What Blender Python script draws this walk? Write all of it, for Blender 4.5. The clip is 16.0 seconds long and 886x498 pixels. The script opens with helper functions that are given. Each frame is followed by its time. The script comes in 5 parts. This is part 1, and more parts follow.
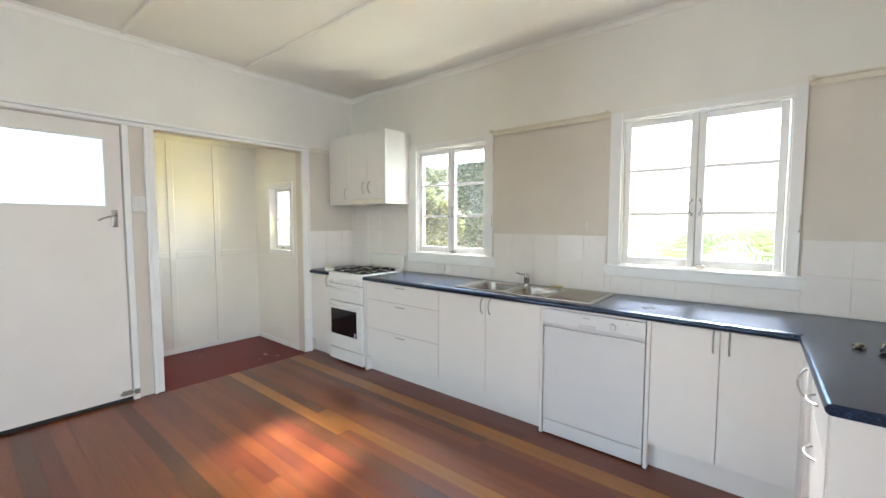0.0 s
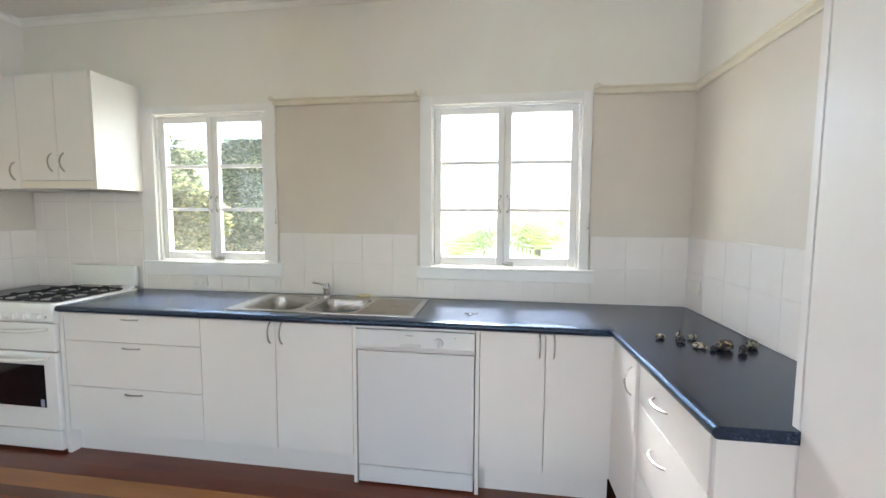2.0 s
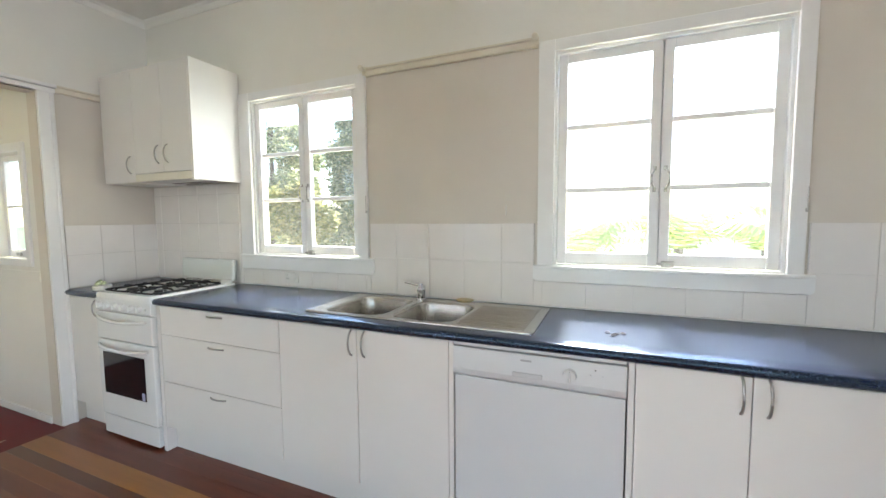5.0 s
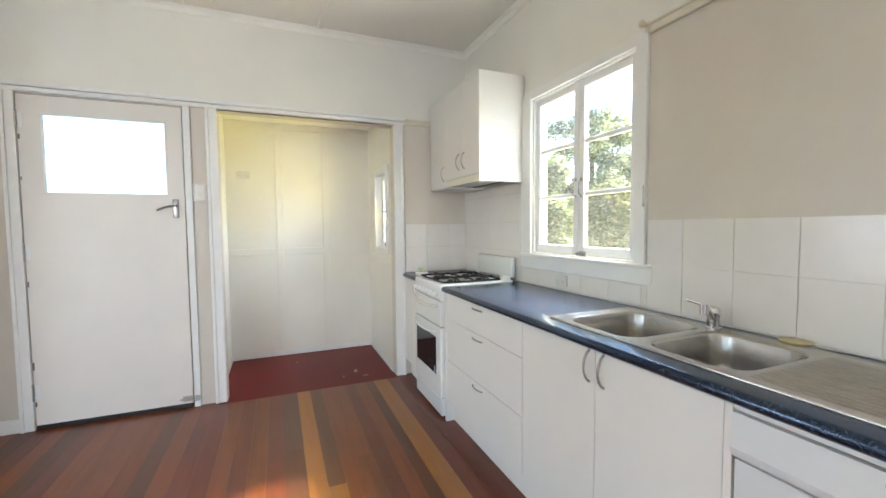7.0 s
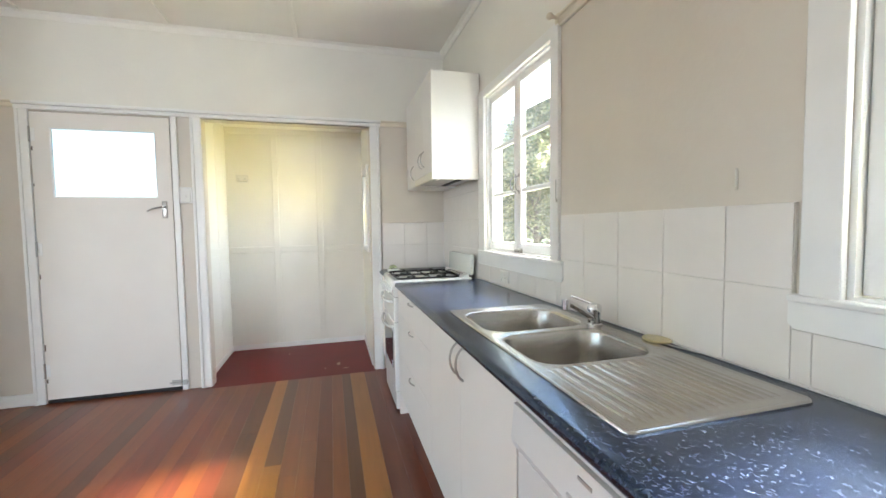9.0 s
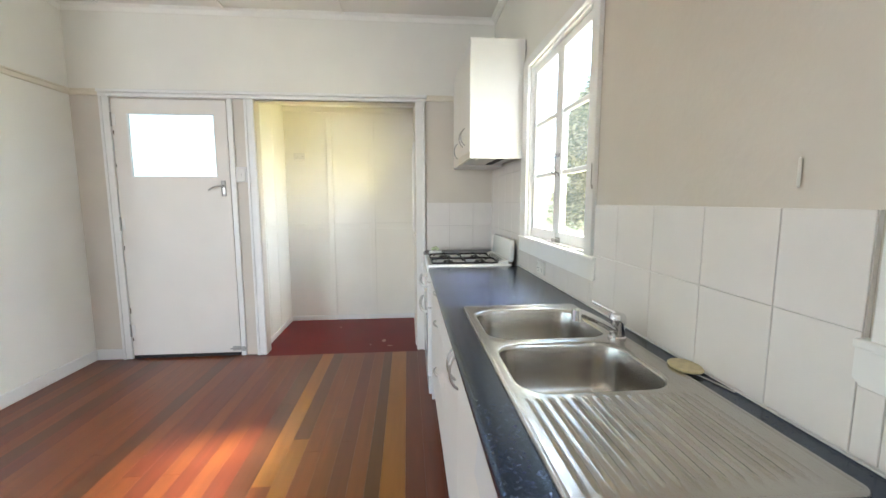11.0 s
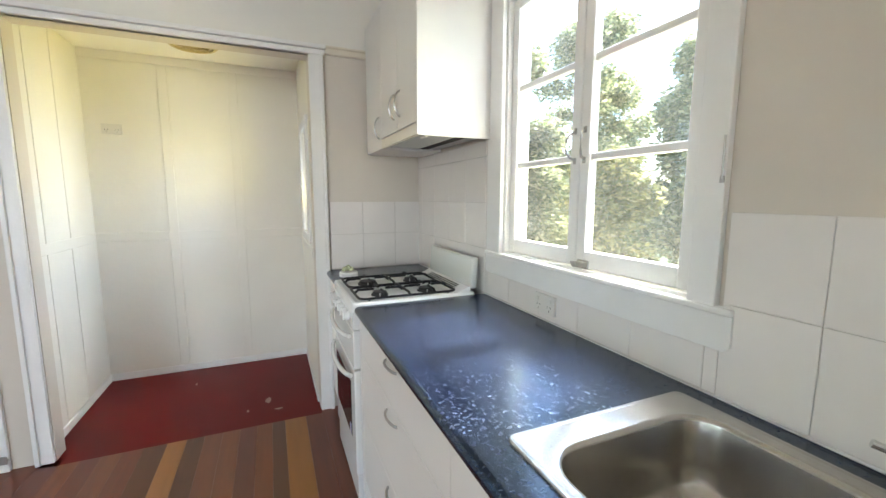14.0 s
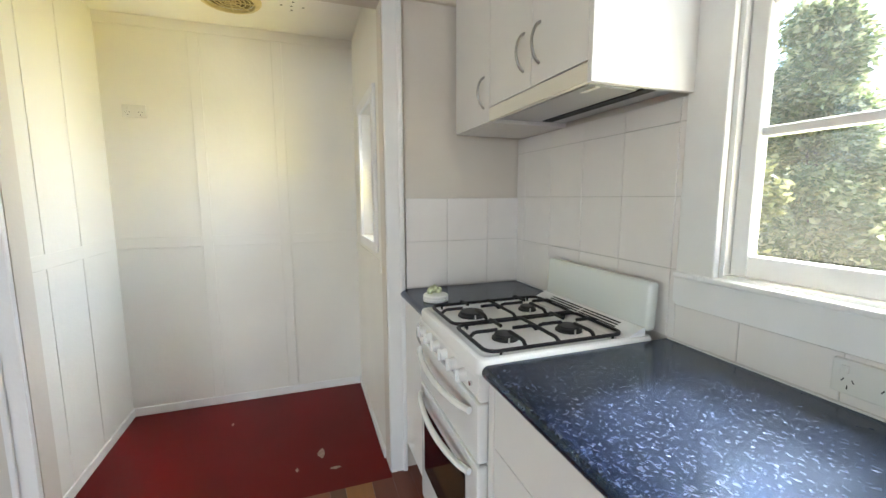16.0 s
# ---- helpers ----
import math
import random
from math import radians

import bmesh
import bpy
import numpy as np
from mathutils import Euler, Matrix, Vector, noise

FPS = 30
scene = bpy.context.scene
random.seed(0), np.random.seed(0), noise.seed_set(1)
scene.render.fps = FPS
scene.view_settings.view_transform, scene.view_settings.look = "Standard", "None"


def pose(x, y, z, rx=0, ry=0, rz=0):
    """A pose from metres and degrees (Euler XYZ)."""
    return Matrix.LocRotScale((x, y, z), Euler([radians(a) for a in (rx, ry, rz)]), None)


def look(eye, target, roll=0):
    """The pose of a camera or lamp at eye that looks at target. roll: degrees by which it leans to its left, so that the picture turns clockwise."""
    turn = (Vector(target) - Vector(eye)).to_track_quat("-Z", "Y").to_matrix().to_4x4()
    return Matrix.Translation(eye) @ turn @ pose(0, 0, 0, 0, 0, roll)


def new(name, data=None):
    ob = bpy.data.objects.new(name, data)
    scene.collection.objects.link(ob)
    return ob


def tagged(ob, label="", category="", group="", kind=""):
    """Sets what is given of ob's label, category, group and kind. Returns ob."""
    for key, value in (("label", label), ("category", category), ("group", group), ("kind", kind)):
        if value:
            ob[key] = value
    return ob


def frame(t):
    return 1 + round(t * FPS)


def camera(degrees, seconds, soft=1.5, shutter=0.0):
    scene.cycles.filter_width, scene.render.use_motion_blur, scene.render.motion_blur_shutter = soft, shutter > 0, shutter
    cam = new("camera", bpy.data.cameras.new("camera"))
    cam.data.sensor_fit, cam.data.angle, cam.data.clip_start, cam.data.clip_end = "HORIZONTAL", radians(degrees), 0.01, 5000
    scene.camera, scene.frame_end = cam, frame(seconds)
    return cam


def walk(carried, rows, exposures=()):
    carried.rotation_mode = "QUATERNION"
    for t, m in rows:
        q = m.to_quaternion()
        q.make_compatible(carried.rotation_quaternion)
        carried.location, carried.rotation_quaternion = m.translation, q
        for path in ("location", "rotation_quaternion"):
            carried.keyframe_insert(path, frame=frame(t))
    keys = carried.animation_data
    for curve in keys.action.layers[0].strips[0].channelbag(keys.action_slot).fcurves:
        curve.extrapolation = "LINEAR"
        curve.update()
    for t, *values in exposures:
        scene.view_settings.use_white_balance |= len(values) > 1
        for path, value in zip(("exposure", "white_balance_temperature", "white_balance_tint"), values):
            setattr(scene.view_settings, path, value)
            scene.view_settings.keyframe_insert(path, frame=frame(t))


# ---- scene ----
cam = camera(95.5, 16.0)
METRES, EYE, TILT, LEAN, TURN = 4.2, 1.38, 0.0, 0.0, 39.0
PATH = [
    (0, (0.246, 0.124, 1.414), (-1.016, 1.67, 1.282), 0.1),
    (0.5, (0.111, 0.226, 1.414), (-0.829, 1.985, 1.262), -0.0),
    (1, (0.0, 0.38, 1.416), (-0.586, 2.286, 1.259), 0.2),
    (1.5, (-0.085, 0.476, 1.418), (-0.394, 2.446, 1.262), 0.3),
    (2, (-0.158, 0.607, 1.429), (-0.444, 2.581, 1.272), 0.3),
    (2.5, (-0.239, 0.742, 1.436), (-0.521, 2.716, 1.282), 0.3),
    (3, (-0.274, 0.807, 1.452), (-0.53, 2.785, 1.302), 0.2),
    (3.2, (-0.293, 0.844, 1.454), (-0.537, 2.823, 1.303), 0.3),
    (5.3, (-0.347, 1.169, 1.336), (-1.304, 2.918, 1.185), -0.5),
    (5.5, (-0.361, 1.184, 1.335), (-1.444, 2.859, 1.186), -0.5),
    (6, (-0.37, 1.293, 1.3), (-1.753, 2.732, 1.172), -0.5),
    (6.5, (-0.364, 1.474, 1.294), (-2.023, 2.585, 1.176), -0.5),
    (7, (-0.291, 1.584, 1.295), (-2.139, 2.341, 1.184), -0.5),
    (7.5, (-0.185, 1.749, 1.269), (-2.104, 2.303, 1.18), -0.4),
    (8, (-0.088, 1.88, 1.269), (-2.01, 2.426, 1.18), -0.4),
    (8.5, (-0.038, 1.998, 1.261), (-1.959, 2.546, 1.161), -0.4),
    (8.7, (-0.028, 2.067, 1.265), (-1.95, 2.609, 1.16), -0.6),
    (10.8, (-0.115, 2.464, 1.316), (-2.088, 2.724, 1.115), 0.2),
    (11, (-0.124, 2.437, 1.332), (-2.103, 2.611, 1.095), -0.1),
    (11.5, (-0.24, 2.432, 1.335), (-2.187, 2.816, 1.094), 0.4),
    (12, (-0.427, 2.376, 1.354), (-2.259, 3.14, 1.109), 0.6),
    (12.5, (-0.629, 2.299, 1.362), (-2.386, 3.221, 1.111), 0.4),
    (13, (-0.78, 2.263, 1.338), (-2.545, 3.172, 1.093), 0.4),
    (13.5, (-0.969, 2.277, 1.344), (-2.761, 3.128, 1.087), 0.1),
    (14, (-1.113, 2.274, 1.349), (-2.937, 3.052, 1.092), 0.1),
    (14.5, (-1.294, 2.235, 1.33), (-3.144, 2.949, 1.07), 0.1),
    (15, (-1.493, 2.183, 1.33), (-3.36, 2.856, 1.087), 0.4),
    (15.5, (-1.656, 2.154, 1.319), (-3.528, 2.814, 1.074), 0.2),
    (16, (-1.853, 2.162, 1.322), (-3.727, 2.813, 1.067), -0.2),
]
walk(cam, [(t, look(eye, target, roll)) for t, eye, target, roll in PATH], exposures=[(0, 2.38), (2.0, 2.32), (5.5, 2.34), (8.0, 2.48), (13.0, 2.44), (14.5, 2.29), (16.0, 2.28)])
scene.view_settings.exposure = 2.38
scene.view_settings.use_white_balance = True
scene.view_settings.white_balance_temperature = 6150

# ---- world, sun and large lights ----
SUN_EL, SUN_ROT = radians(44), radians(-6)
world = bpy.data.worlds.new("world")
scene.world = world
world.use_nodes = True
wn = world.node_tree
sky = wn.nodes.new("ShaderNodeTexSky")
sky.sky_type, sky.sun_disc = "NISHITA", False
sky.sun_elevation, sky.sun_rotation = SUN_EL, SUN_ROT
bg = wn.nodes["Background"]
wn.links.new(sky.outputs[0], bg.inputs[0])
bg.inputs[1].default_value = 0.15
sky.air_density, sky.dust_density, sky.ozone_density = 1.3, 0.4, 3.5

sun = new("sun", bpy.data.lights.new("sun", "SUN"))
sun.data.energy, sun.data.angle, sun.data.color = 5.0, radians(7), (1.0, 0.96, 0.89)
# a hazy sun that slants in through the kitchen windows
to_sun = Vector((math.sin(SUN_ROT) * math.cos(SUN_EL), math.cos(SUN_ROT) * math.cos(SUN_EL), math.sin(SUN_EL)))
sun.matrix_world = look((0, 0, 12), Vector((0, 0, 12)) - to_sun)

def fill_light(name, m, w, h, power, colour=(0.86, 0.90, 1.0), spread=180):
    """An area lamp added in place of daylight, as a panel of the given size."""
    li = bpy.data.lights.new(name, "AREA")
    li.shape, li.size, li.size_y, li.energy, li.color, li.spread = "RECTANGLE", w, h, power, colour, radians(spread)
    new(name, li).matrix_world = m


# fill lamps in the unseen room behind, placed where windows are only assumed
fill_light("fill_light_east", look((3.99, -1.6, 1.35), (0, -1.6, 1.30)), 2.4, 1.9, 28)
fill_light("fill_light_west", look((-3.62, -2.3, 1.4), (0, -1.3, 1.35)), 2.0, 1.7, 34)
# strips outside the window heads, added to strengthen the sky's light
fill_light("window_light_kitchen", look((-2.17, 3.34, 2.07), (-1.9, 0.6, 0.5)), 0.84, 0.16, 1.0, (0.72, 0.86, 1.0))
fill_light("window_light_corner", look((-0.145, 3.34, 2.07), (-0.3, 0.6, 0.5)), 0.90, 0.16, 2.0, (0.72, 0.86, 1.0))
# strips below the sills, added for yellow light thrown up by the lawn
fill_light("window_light_sill", look((-2.17, 3.37, 1.09), (-2.5, 1.0, 2.5)), 0.84, 0.10, 4.0, (1.0, 0.90, 0.52))
fill_light("window_light_sill_corner", look((-0.145, 3.37, 1.09), (-0.9, 1.0, 2.5)), 0.90, 0.10, 4.0, (1.0, 0.90, 0.52))
# added in the alcove window's opening: sky light downwards, lawn light upwards
fill_light("window_light_alcove", look((-4.085, 2.555, 1.605), (-4.15, 1.135, 1.15)), 0.34, 0.26, 0.62, (0.76, 0.87, 1.0), 80)
fill_light("window_light_lawn", look((-4.085, 2.555, 1.30), (-4.25, 1.2, 2.1)), 0.34, 0.26, 0.80, (1.0, 0.82, 0.22), 95)
# one more fill lamp, for an assumed window out of view
fill_light("fill_light_south", look((-0.9, -4.19, 1.35), (-0.9, 0, 1.30)), 2.2, 1.7, 1.5)

# ---- levels of the plan ----
YW, XR, XP, YS = 3.19, 0.955, -3.65, -0.20      # window wall, right wall, partition, left wall
ZC, ZA = 2.84, 2.33                            # ceilings of kitchen and alcove
XA, YA0, YA1 = -4.655, 1.135, 2.51             # alcove: back, near and far walls
BENCH, BENCH_T, BENCH_Y = 0.90, 0.036, 2.57    # worktop: height, thickness, front
FRONT = 2.59                                   # fronts of the base units
XE, YB = 4.0, -4.2                             # an added, unseen room behind the camera

# ---- materials ----


def mat(name, colour, rough=0.5, metal=0.0, coat=0.0, spec=0.5, mottle=0.0, scale=6.0, bump=0.0, bump_scale=60.0, gloss_var=0.0):
    """A painted or plain surface: base colour with a slight mottle, grain in the relief, and uneven gloss."""
    m = bpy.data.materials.new(name)
    m.use_nodes = True
    nt = m.node_tree
    b = nt.nodes["Principled BSDF"]
    b.inputs["Base Color"].default_value = (*colour, 1)
    b.inputs["Roughness"].default_value = rough
    b.inputs["Metallic"].default_value = metal
    b.inputs["Coat Weight"].default_value = coat
    b.inputs["Specular IOR Level"].default_value = spec
    tc = nt.nodes.new("ShaderNodeTexCoord")
    geo = nt.nodes.new("ShaderNodeNewGeometry")
    if mottle:
        n = nt.nodes.new("ShaderNodeTexNoise")
        n.inputs["Scale"].default_value, n.inputs["Detail"].default_value = scale, 5
        nt.links.new(geo.outputs["Position"], n.inputs["Vector"])
        r = nt.nodes.new("ShaderNodeMapRange")
        r.inputs["From Min"].default_value, r.inputs["From Max"].default_value = 0.3, 0.7
        r.inputs["To Min"].default_value, r.inputs["To Max"].default_value = 1 - mottle, 1 + mottle * 0.5
        nt.links.new(n.outputs["Fac"], r.inputs["Value"])
        mul = nt.nodes.new("ShaderNodeVectorMath")
        mul.operation = "SCALE"
        mul.inputs[0].default_value = colour
        nt.links.new(r.outputs[0], mul.inputs["Scale"])
        nt.links.new(mul.outputs[0], b.inputs["Base Color"])
    if gloss_var:
        n = nt.nodes.new("ShaderNodeTexNoise")
        n.inputs["Scale"].default_value, n.inputs["Detail"].default_value = 9, 6
        nt.links.new(geo.outputs["Position"], n.inputs["Vector"])
        r = nt.nodes.new("ShaderNodeMapRange")
        r.inputs["To Min"].default_value, r.inputs["To Max"].default_value = rough - gloss_var, rough + gloss_var
        nt.links.new(n.outputs["Fac"], r.inputs["Value"])
        nt.links.new(r.outputs[0], b.inputs["Roughness"])
    if bump:
        n = nt.nodes.new("ShaderNodeTexNoise")
        n.inputs["Scale"].default_value, n.inputs["Detail"].default_value = bump_scale, 4
        nt.links.new(geo.outputs["Position"], n.inputs["Vector"])
        bp = nt.nodes.new("ShaderNodeBump")
        bp.inputs["Strength"].default_value, bp.inputs["Distance"].default_value = 1.0, bump
        nt.links.new(n.outputs["Fac"], bp.inputs["Height"])
        nt.links.new(bp.outputs[0], b.inputs["Normal"])
    return m


def wood_mat(name, dark, light, rough=0.28, ring=18.0):
    """Varnished boards with the grain along x; each board has its own shift of grain and tone."""
    m = bpy.data.materials.new(name)
    m.use_nodes = True
    nt = m.node_tree
    b = nt.nodes["Principled BSDF"]
    b.inputs["Specular IOR Level"].default_value = 0.65
    geo = nt.nodes.new("ShaderNodeNewGeometry")
    info = nt.nodes.new("ShaderNodeObjectInfo")
    add = nt.nodes.new("ShaderNodeVectorMath")
    add.operation = "MULTIPLY_ADD"
    comb = nt.nodes.new("ShaderNodeCombineXYZ")
    for i in range(3):
        nt.links.new(info.outputs["Random"], comb.inputs[i])
    add.inputs[1].default_value = (1.3, 17.0, 1.0)
    nt.links.new(geo.outputs["Position"], add.inputs[0])
    sc = nt.nodes.new("ShaderNodeVectorMath")
    sc.operation = "SCALE"
    sc.inputs["Scale"].default_value = 37.0
    nt.links.new(comb.outputs[0], sc.inputs[0])
    nt.links.new(sc.outputs[0], add.inputs[2])
    n1 = nt.nodes.new("ShaderNodeTexNoise")
    n1.inputs["Scale"].default_value, n1.inputs["Detail"].default_value, n1.inputs["Distortion"].default_value = 1.6, 2, 0.0
    nt.links.new(add.outputs[0], n1.inputs["Vector"])
    n2 = nt.nodes.new("ShaderNodeTexNoise")
    n2.inputs["Scale"].default_value, n2.inputs["Detail"].default_value = ring, 4
    nt.links.new(add.outputs[0], n2.inputs["Vector"])
    mixn = nt.nodes.new("ShaderNodeMath")
    mixn.operation = "MULTIPLY_ADD"
    mixn.inputs[1].default_value = 0.18
    nt.links.new(n2.outputs["Fac"], mixn.inputs[0])
    nt.links.new(n1.outputs["Fac"], mixn.inputs[2])
    rnd = nt.nodes.new("ShaderNodeMath")
    rnd.operation = "MULTIPLY_ADD"
    rnd.inputs[1].default_value = 0.30
    nt.links.new(info.outputs["Random"], rnd.inputs[0])
    nt.links.new(mixn.outputs[0], rnd.inputs[2])
    ramp = nt.nodes.new("ShaderNodeValToRGB")
    ramp.color_ramp.elements[0].position, ramp.color_ramp.elements[0].color = 0.25, (*dark, 1)
    ramp.color_ramp.elements[1].position, ramp.color_ramp.elements[1].color = 1.0, (*light, 1)
    nt.links.new(rnd.outputs[0], ramp.inputs[0])
    nt.links.new(ramp.outputs[0], b.inputs["Base Color"])
    rr = nt.nodes.new("ShaderNodeMapRange")
    rr.inputs["To Min"].default_value, rr.inputs["To Max"].default_value = rough - 0.02, rough + 0.05
    n3 = nt.nodes.new("ShaderNodeTexNoise")
    n3.inputs["Scale"].default_value, n3.inputs["Detail"].default_value = 2.5, 2
    nt.links.new(geo.outputs["Position"], n3.inputs["Vector"])
    nt.links.new(n3.outputs["Fac"], rr.inputs["Value"])
    nt.links.new(rr.outputs[0], b.inputs["Roughness"])
    return m


def speckle_mat(name):
    """Dark blue-black laminate with pale wispy flecks of two sizes over a finer mottle."""
    m = bpy.data.materials.new(name)
    m.use_nodes = True
    nt = m.node_tree
    b = nt.nodes["Principled BSDF"]
    geo = nt.nodes.new("ShaderNodeNewGeometry")
    warp = nt.nodes.new("ShaderNodeTexNoise")
    warp.inputs["Scale"].default_value, warp.inputs["Detail"].default_value = 60, 2
    nt.links.new(geo.outputs["Position"], warp.inputs["Vector"])
    base = nt.nodes.new("ShaderNodeTexNoise")
    base.inputs["Scale"].default_value, base.inputs["Detail"].default_value = 95, 3
    nt.links.new(geo.outputs["Position"], base.inputs["Vector"])
    r1 = nt.nodes.new("ShaderNodeValToRGB")
    e = r1.color_ramp.elements
    e[0].position, e[0].color = 0.38, (0.002, 0.003, 0.008, 1)
    e[1].position, e[1].color = 0.70, (0.012, 0.019, 0.048, 1)
    e.new(0.53).color = (0.004, 0.007, 0.020, 1)
    nt.links.new(base.outputs["Fac"], r1.inputs[0])
    col = r1.outputs[0]
    # each layer: turn, cells per metre along and across, threshold, share of cells with a fleck, colour
    for turn, along, across, size, share, tint in ((0.45, 62, 170, 0.24, 0.30, (0.060, 0.076, 0.12, 1)), (1.25, 80, 190, 0.24, 0.34, (0.030, 0.042, 0.080, 1)), (-0.6, 160, 280, 0.24, 0.40, (0.020, 0.030, 0.058, 1))):
        mw = nt.nodes.new("ShaderNodeVectorMath")
        mw.operation = "MULTIPLY_ADD"
        mw.inputs[1].default_value = (0.03, 0.03, 0.03)
        nt.links.new(warp.outputs["Color"], mw.inputs[0])
        nt.links.new(geo.outputs["Position"], mw.inputs[2])
        mp = nt.nodes.new("ShaderNodeMapping")
        mp.vector_type = "TEXTURE"
        mp.inputs["Scale"].default_value = (1 / along, 1 / across, 1 / across)
        mp.inputs["Rotation"].default_value = (0, 0, turn)
        nt.links.new(mw.outputs[0], mp.inputs["Vector"])
        vo = nt.nodes.new("ShaderNodeTexVoronoi")
        vo.inputs["Scale"].default_value = 1.0
        nt.links.new(mp.outputs[0], vo.inputs["Vector"])
        sep = nt.nodes.new("ShaderNodeSeparateColor")
        nt.links.new(vo.outputs["Color"], sep.inputs[0])
        has = nt.nodes.new("ShaderNodeMath")
        has.operation = "LESS_THAN"
        has.inputs[1].default_value = share
        nt.links.new(sep.outputs[0], has.inputs[0])
        dot = nt.nodes.new("ShaderNodeMapRange")
        dot.inputs["From Min"].default_value, dot.inputs["From Max"].default_value = size + 0.24, size - 0.06
        nt.links.new(vo.outputs["Distance"], dot.inputs["Value"])
        both = nt.nodes.new("ShaderNodeMath")
        both.operation = "MULTIPLY"
        nt.links.new(has.outputs[0], both.inputs[0])
        nt.links.new(dot.outputs[0], both.inputs[1])
        mix = nt.nodes.new("ShaderNodeMix")
        mix.data_type = "RGBA"
        mix.inputs[7].default_value = tint
        nt.links.new(both.outputs[0], mix.inputs[0])
        nt.links.new(col, mix.inputs[6])
        col = mix.outputs[2]
    nt.links.new(col, b.inputs["Base Color"])
    b.inputs["Roughness"].default_value = 0.2
    b.inputs["Specular IOR Level"].default_value = 0.9
    # the blue of the sky's glare is put into the reflection's tint
    b.inputs["Specular Tint"].default_value = (0.50, 0.72, 1.0, 1)
    n2 = nt.nodes.new("ShaderNodeTexNoise")
    n2.inputs["Scale"].default_value = 420
    nt.links.new(geo.outputs["Position"], n2.inputs["Vector"])
    bp = nt.nodes.new("ShaderNodeBump")
    bp.inputs["Strength"].default_value, bp.inputs["Distance"].default_value = 0.5, 0.0003
    nt.links.new(n2.outputs["Fac"], bp.inputs["Height"])
    nt.links.new(bp.outputs[0], b.inputs["Normal"])
    return m


def glass_mat(name, frosted=False):
    m = bpy.data.materials.new(name)
    m.use_nodes = True
    nt = m.node_tree
    b = nt.nodes["Principled BSDF"]
    b.inputs["Transmission Weight"].default_value = 1
    b.inputs["IOR"].default_value = 1.45
    b.inputs["Roughness"].default_value = 0.55 if frosted else 0.0
    b.inputs["Base Color"].default_value = (0.97, 0.99, 0.98, 1)
    if not frosted:
        # an uneven pale veil that paints the haze of bright daylight into the panes
        haze = nt.nodes.new("ShaderNodeBsdfTranslucent")
        haze.inputs["Color"].default_value = (0.85, 0.85, 0.82, 1)
        geo = nt.nodes.new("ShaderNodeNewGeometry")
        n = nt.nodes.new("ShaderNodeTexNoise")
        n.inputs["Scale"].default_value, n.inputs["Detail"].default_value = 5, 4
        nt.links.new(geo.outputs["Position"], n.inputs["Vector"])
        r = nt.nodes.new("ShaderNodeMapRange")
        r.inputs["From Min"].default_value, r.inputs["From Max"].default_value = 0.3, 0.75
        r.inputs["To Min"].default_value, r.inputs["To Max"].default_value = 0.008, 0.017
        nt.links.new(n.outputs["Fac"], r.inputs["Value"])
        mx = nt.nodes.new("ShaderNodeMixShader")
        nt.links.new(r.outputs[0], mx.inputs[0])
        nt.links.new(b.outputs[0], mx.inputs[1])
        nt.links.new(haze.outputs[0], mx.inputs[2])
        nt.links.new(mx.outputs[0], nt.nodes["Material Output"].inputs[0])
    return m


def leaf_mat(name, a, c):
    """Leaves of varied green that let some light through; the palest tones paint in glints."""
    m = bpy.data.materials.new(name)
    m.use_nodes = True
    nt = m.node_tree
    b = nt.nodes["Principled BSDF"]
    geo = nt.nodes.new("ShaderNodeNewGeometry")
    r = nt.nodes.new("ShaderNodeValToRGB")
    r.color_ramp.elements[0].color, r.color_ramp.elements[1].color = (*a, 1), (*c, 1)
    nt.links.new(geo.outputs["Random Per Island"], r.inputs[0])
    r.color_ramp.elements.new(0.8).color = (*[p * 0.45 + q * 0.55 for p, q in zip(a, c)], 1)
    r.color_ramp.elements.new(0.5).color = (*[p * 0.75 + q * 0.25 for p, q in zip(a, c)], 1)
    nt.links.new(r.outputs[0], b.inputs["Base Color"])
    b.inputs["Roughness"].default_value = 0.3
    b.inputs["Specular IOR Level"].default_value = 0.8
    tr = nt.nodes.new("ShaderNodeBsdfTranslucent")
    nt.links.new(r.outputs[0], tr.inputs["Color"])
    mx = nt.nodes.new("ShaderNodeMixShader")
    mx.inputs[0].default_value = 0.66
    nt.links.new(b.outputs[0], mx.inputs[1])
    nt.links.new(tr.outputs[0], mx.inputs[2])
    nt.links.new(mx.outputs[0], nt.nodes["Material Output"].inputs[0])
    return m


BEIGE = mat("beige_paint", (0.665, 0.608, 0.535), 0.45, mottle=0.04, scale=2.5, bump=0.0008, bump_scale=45, gloss_var=0.08)
WALL = mat("wall_paint", (0.80, 0.775, 0.715), 0.5, mottle=0.03, scale=2.5, bump=0.0008, bump_scale=45, gloss_var=0.08)
CEIL = mat("ceiling_paint", (0.86, 0.84, 0.79), 0.7, mottle=0.03, scale=2, bump=0.0006, bump_scale=40)
TRIM = mat("trim_gloss", (0.82, 0.81, 0.79), 0.32, mottle=0.03, scale=8, bump=0.0006, bump_scale=70, gloss_var=0.08)
RAIL = mat("cream_rail", (0.72, 0.66, 0.54), 0.4, mottle=0.05, bump=0.0005)
DOOR = mat("door_paint", (0.78, 0.735, 0.68), 0.4, mottle=0.03, scale=3, bump=0.0006, bump_scale=50, gloss_var=0.08)
TILE = mat("wall_tile", (0.80, 0.758, 0.725), 0.2, mottle=0.02, scale=10, bump=0.0003, bump_scale=12)
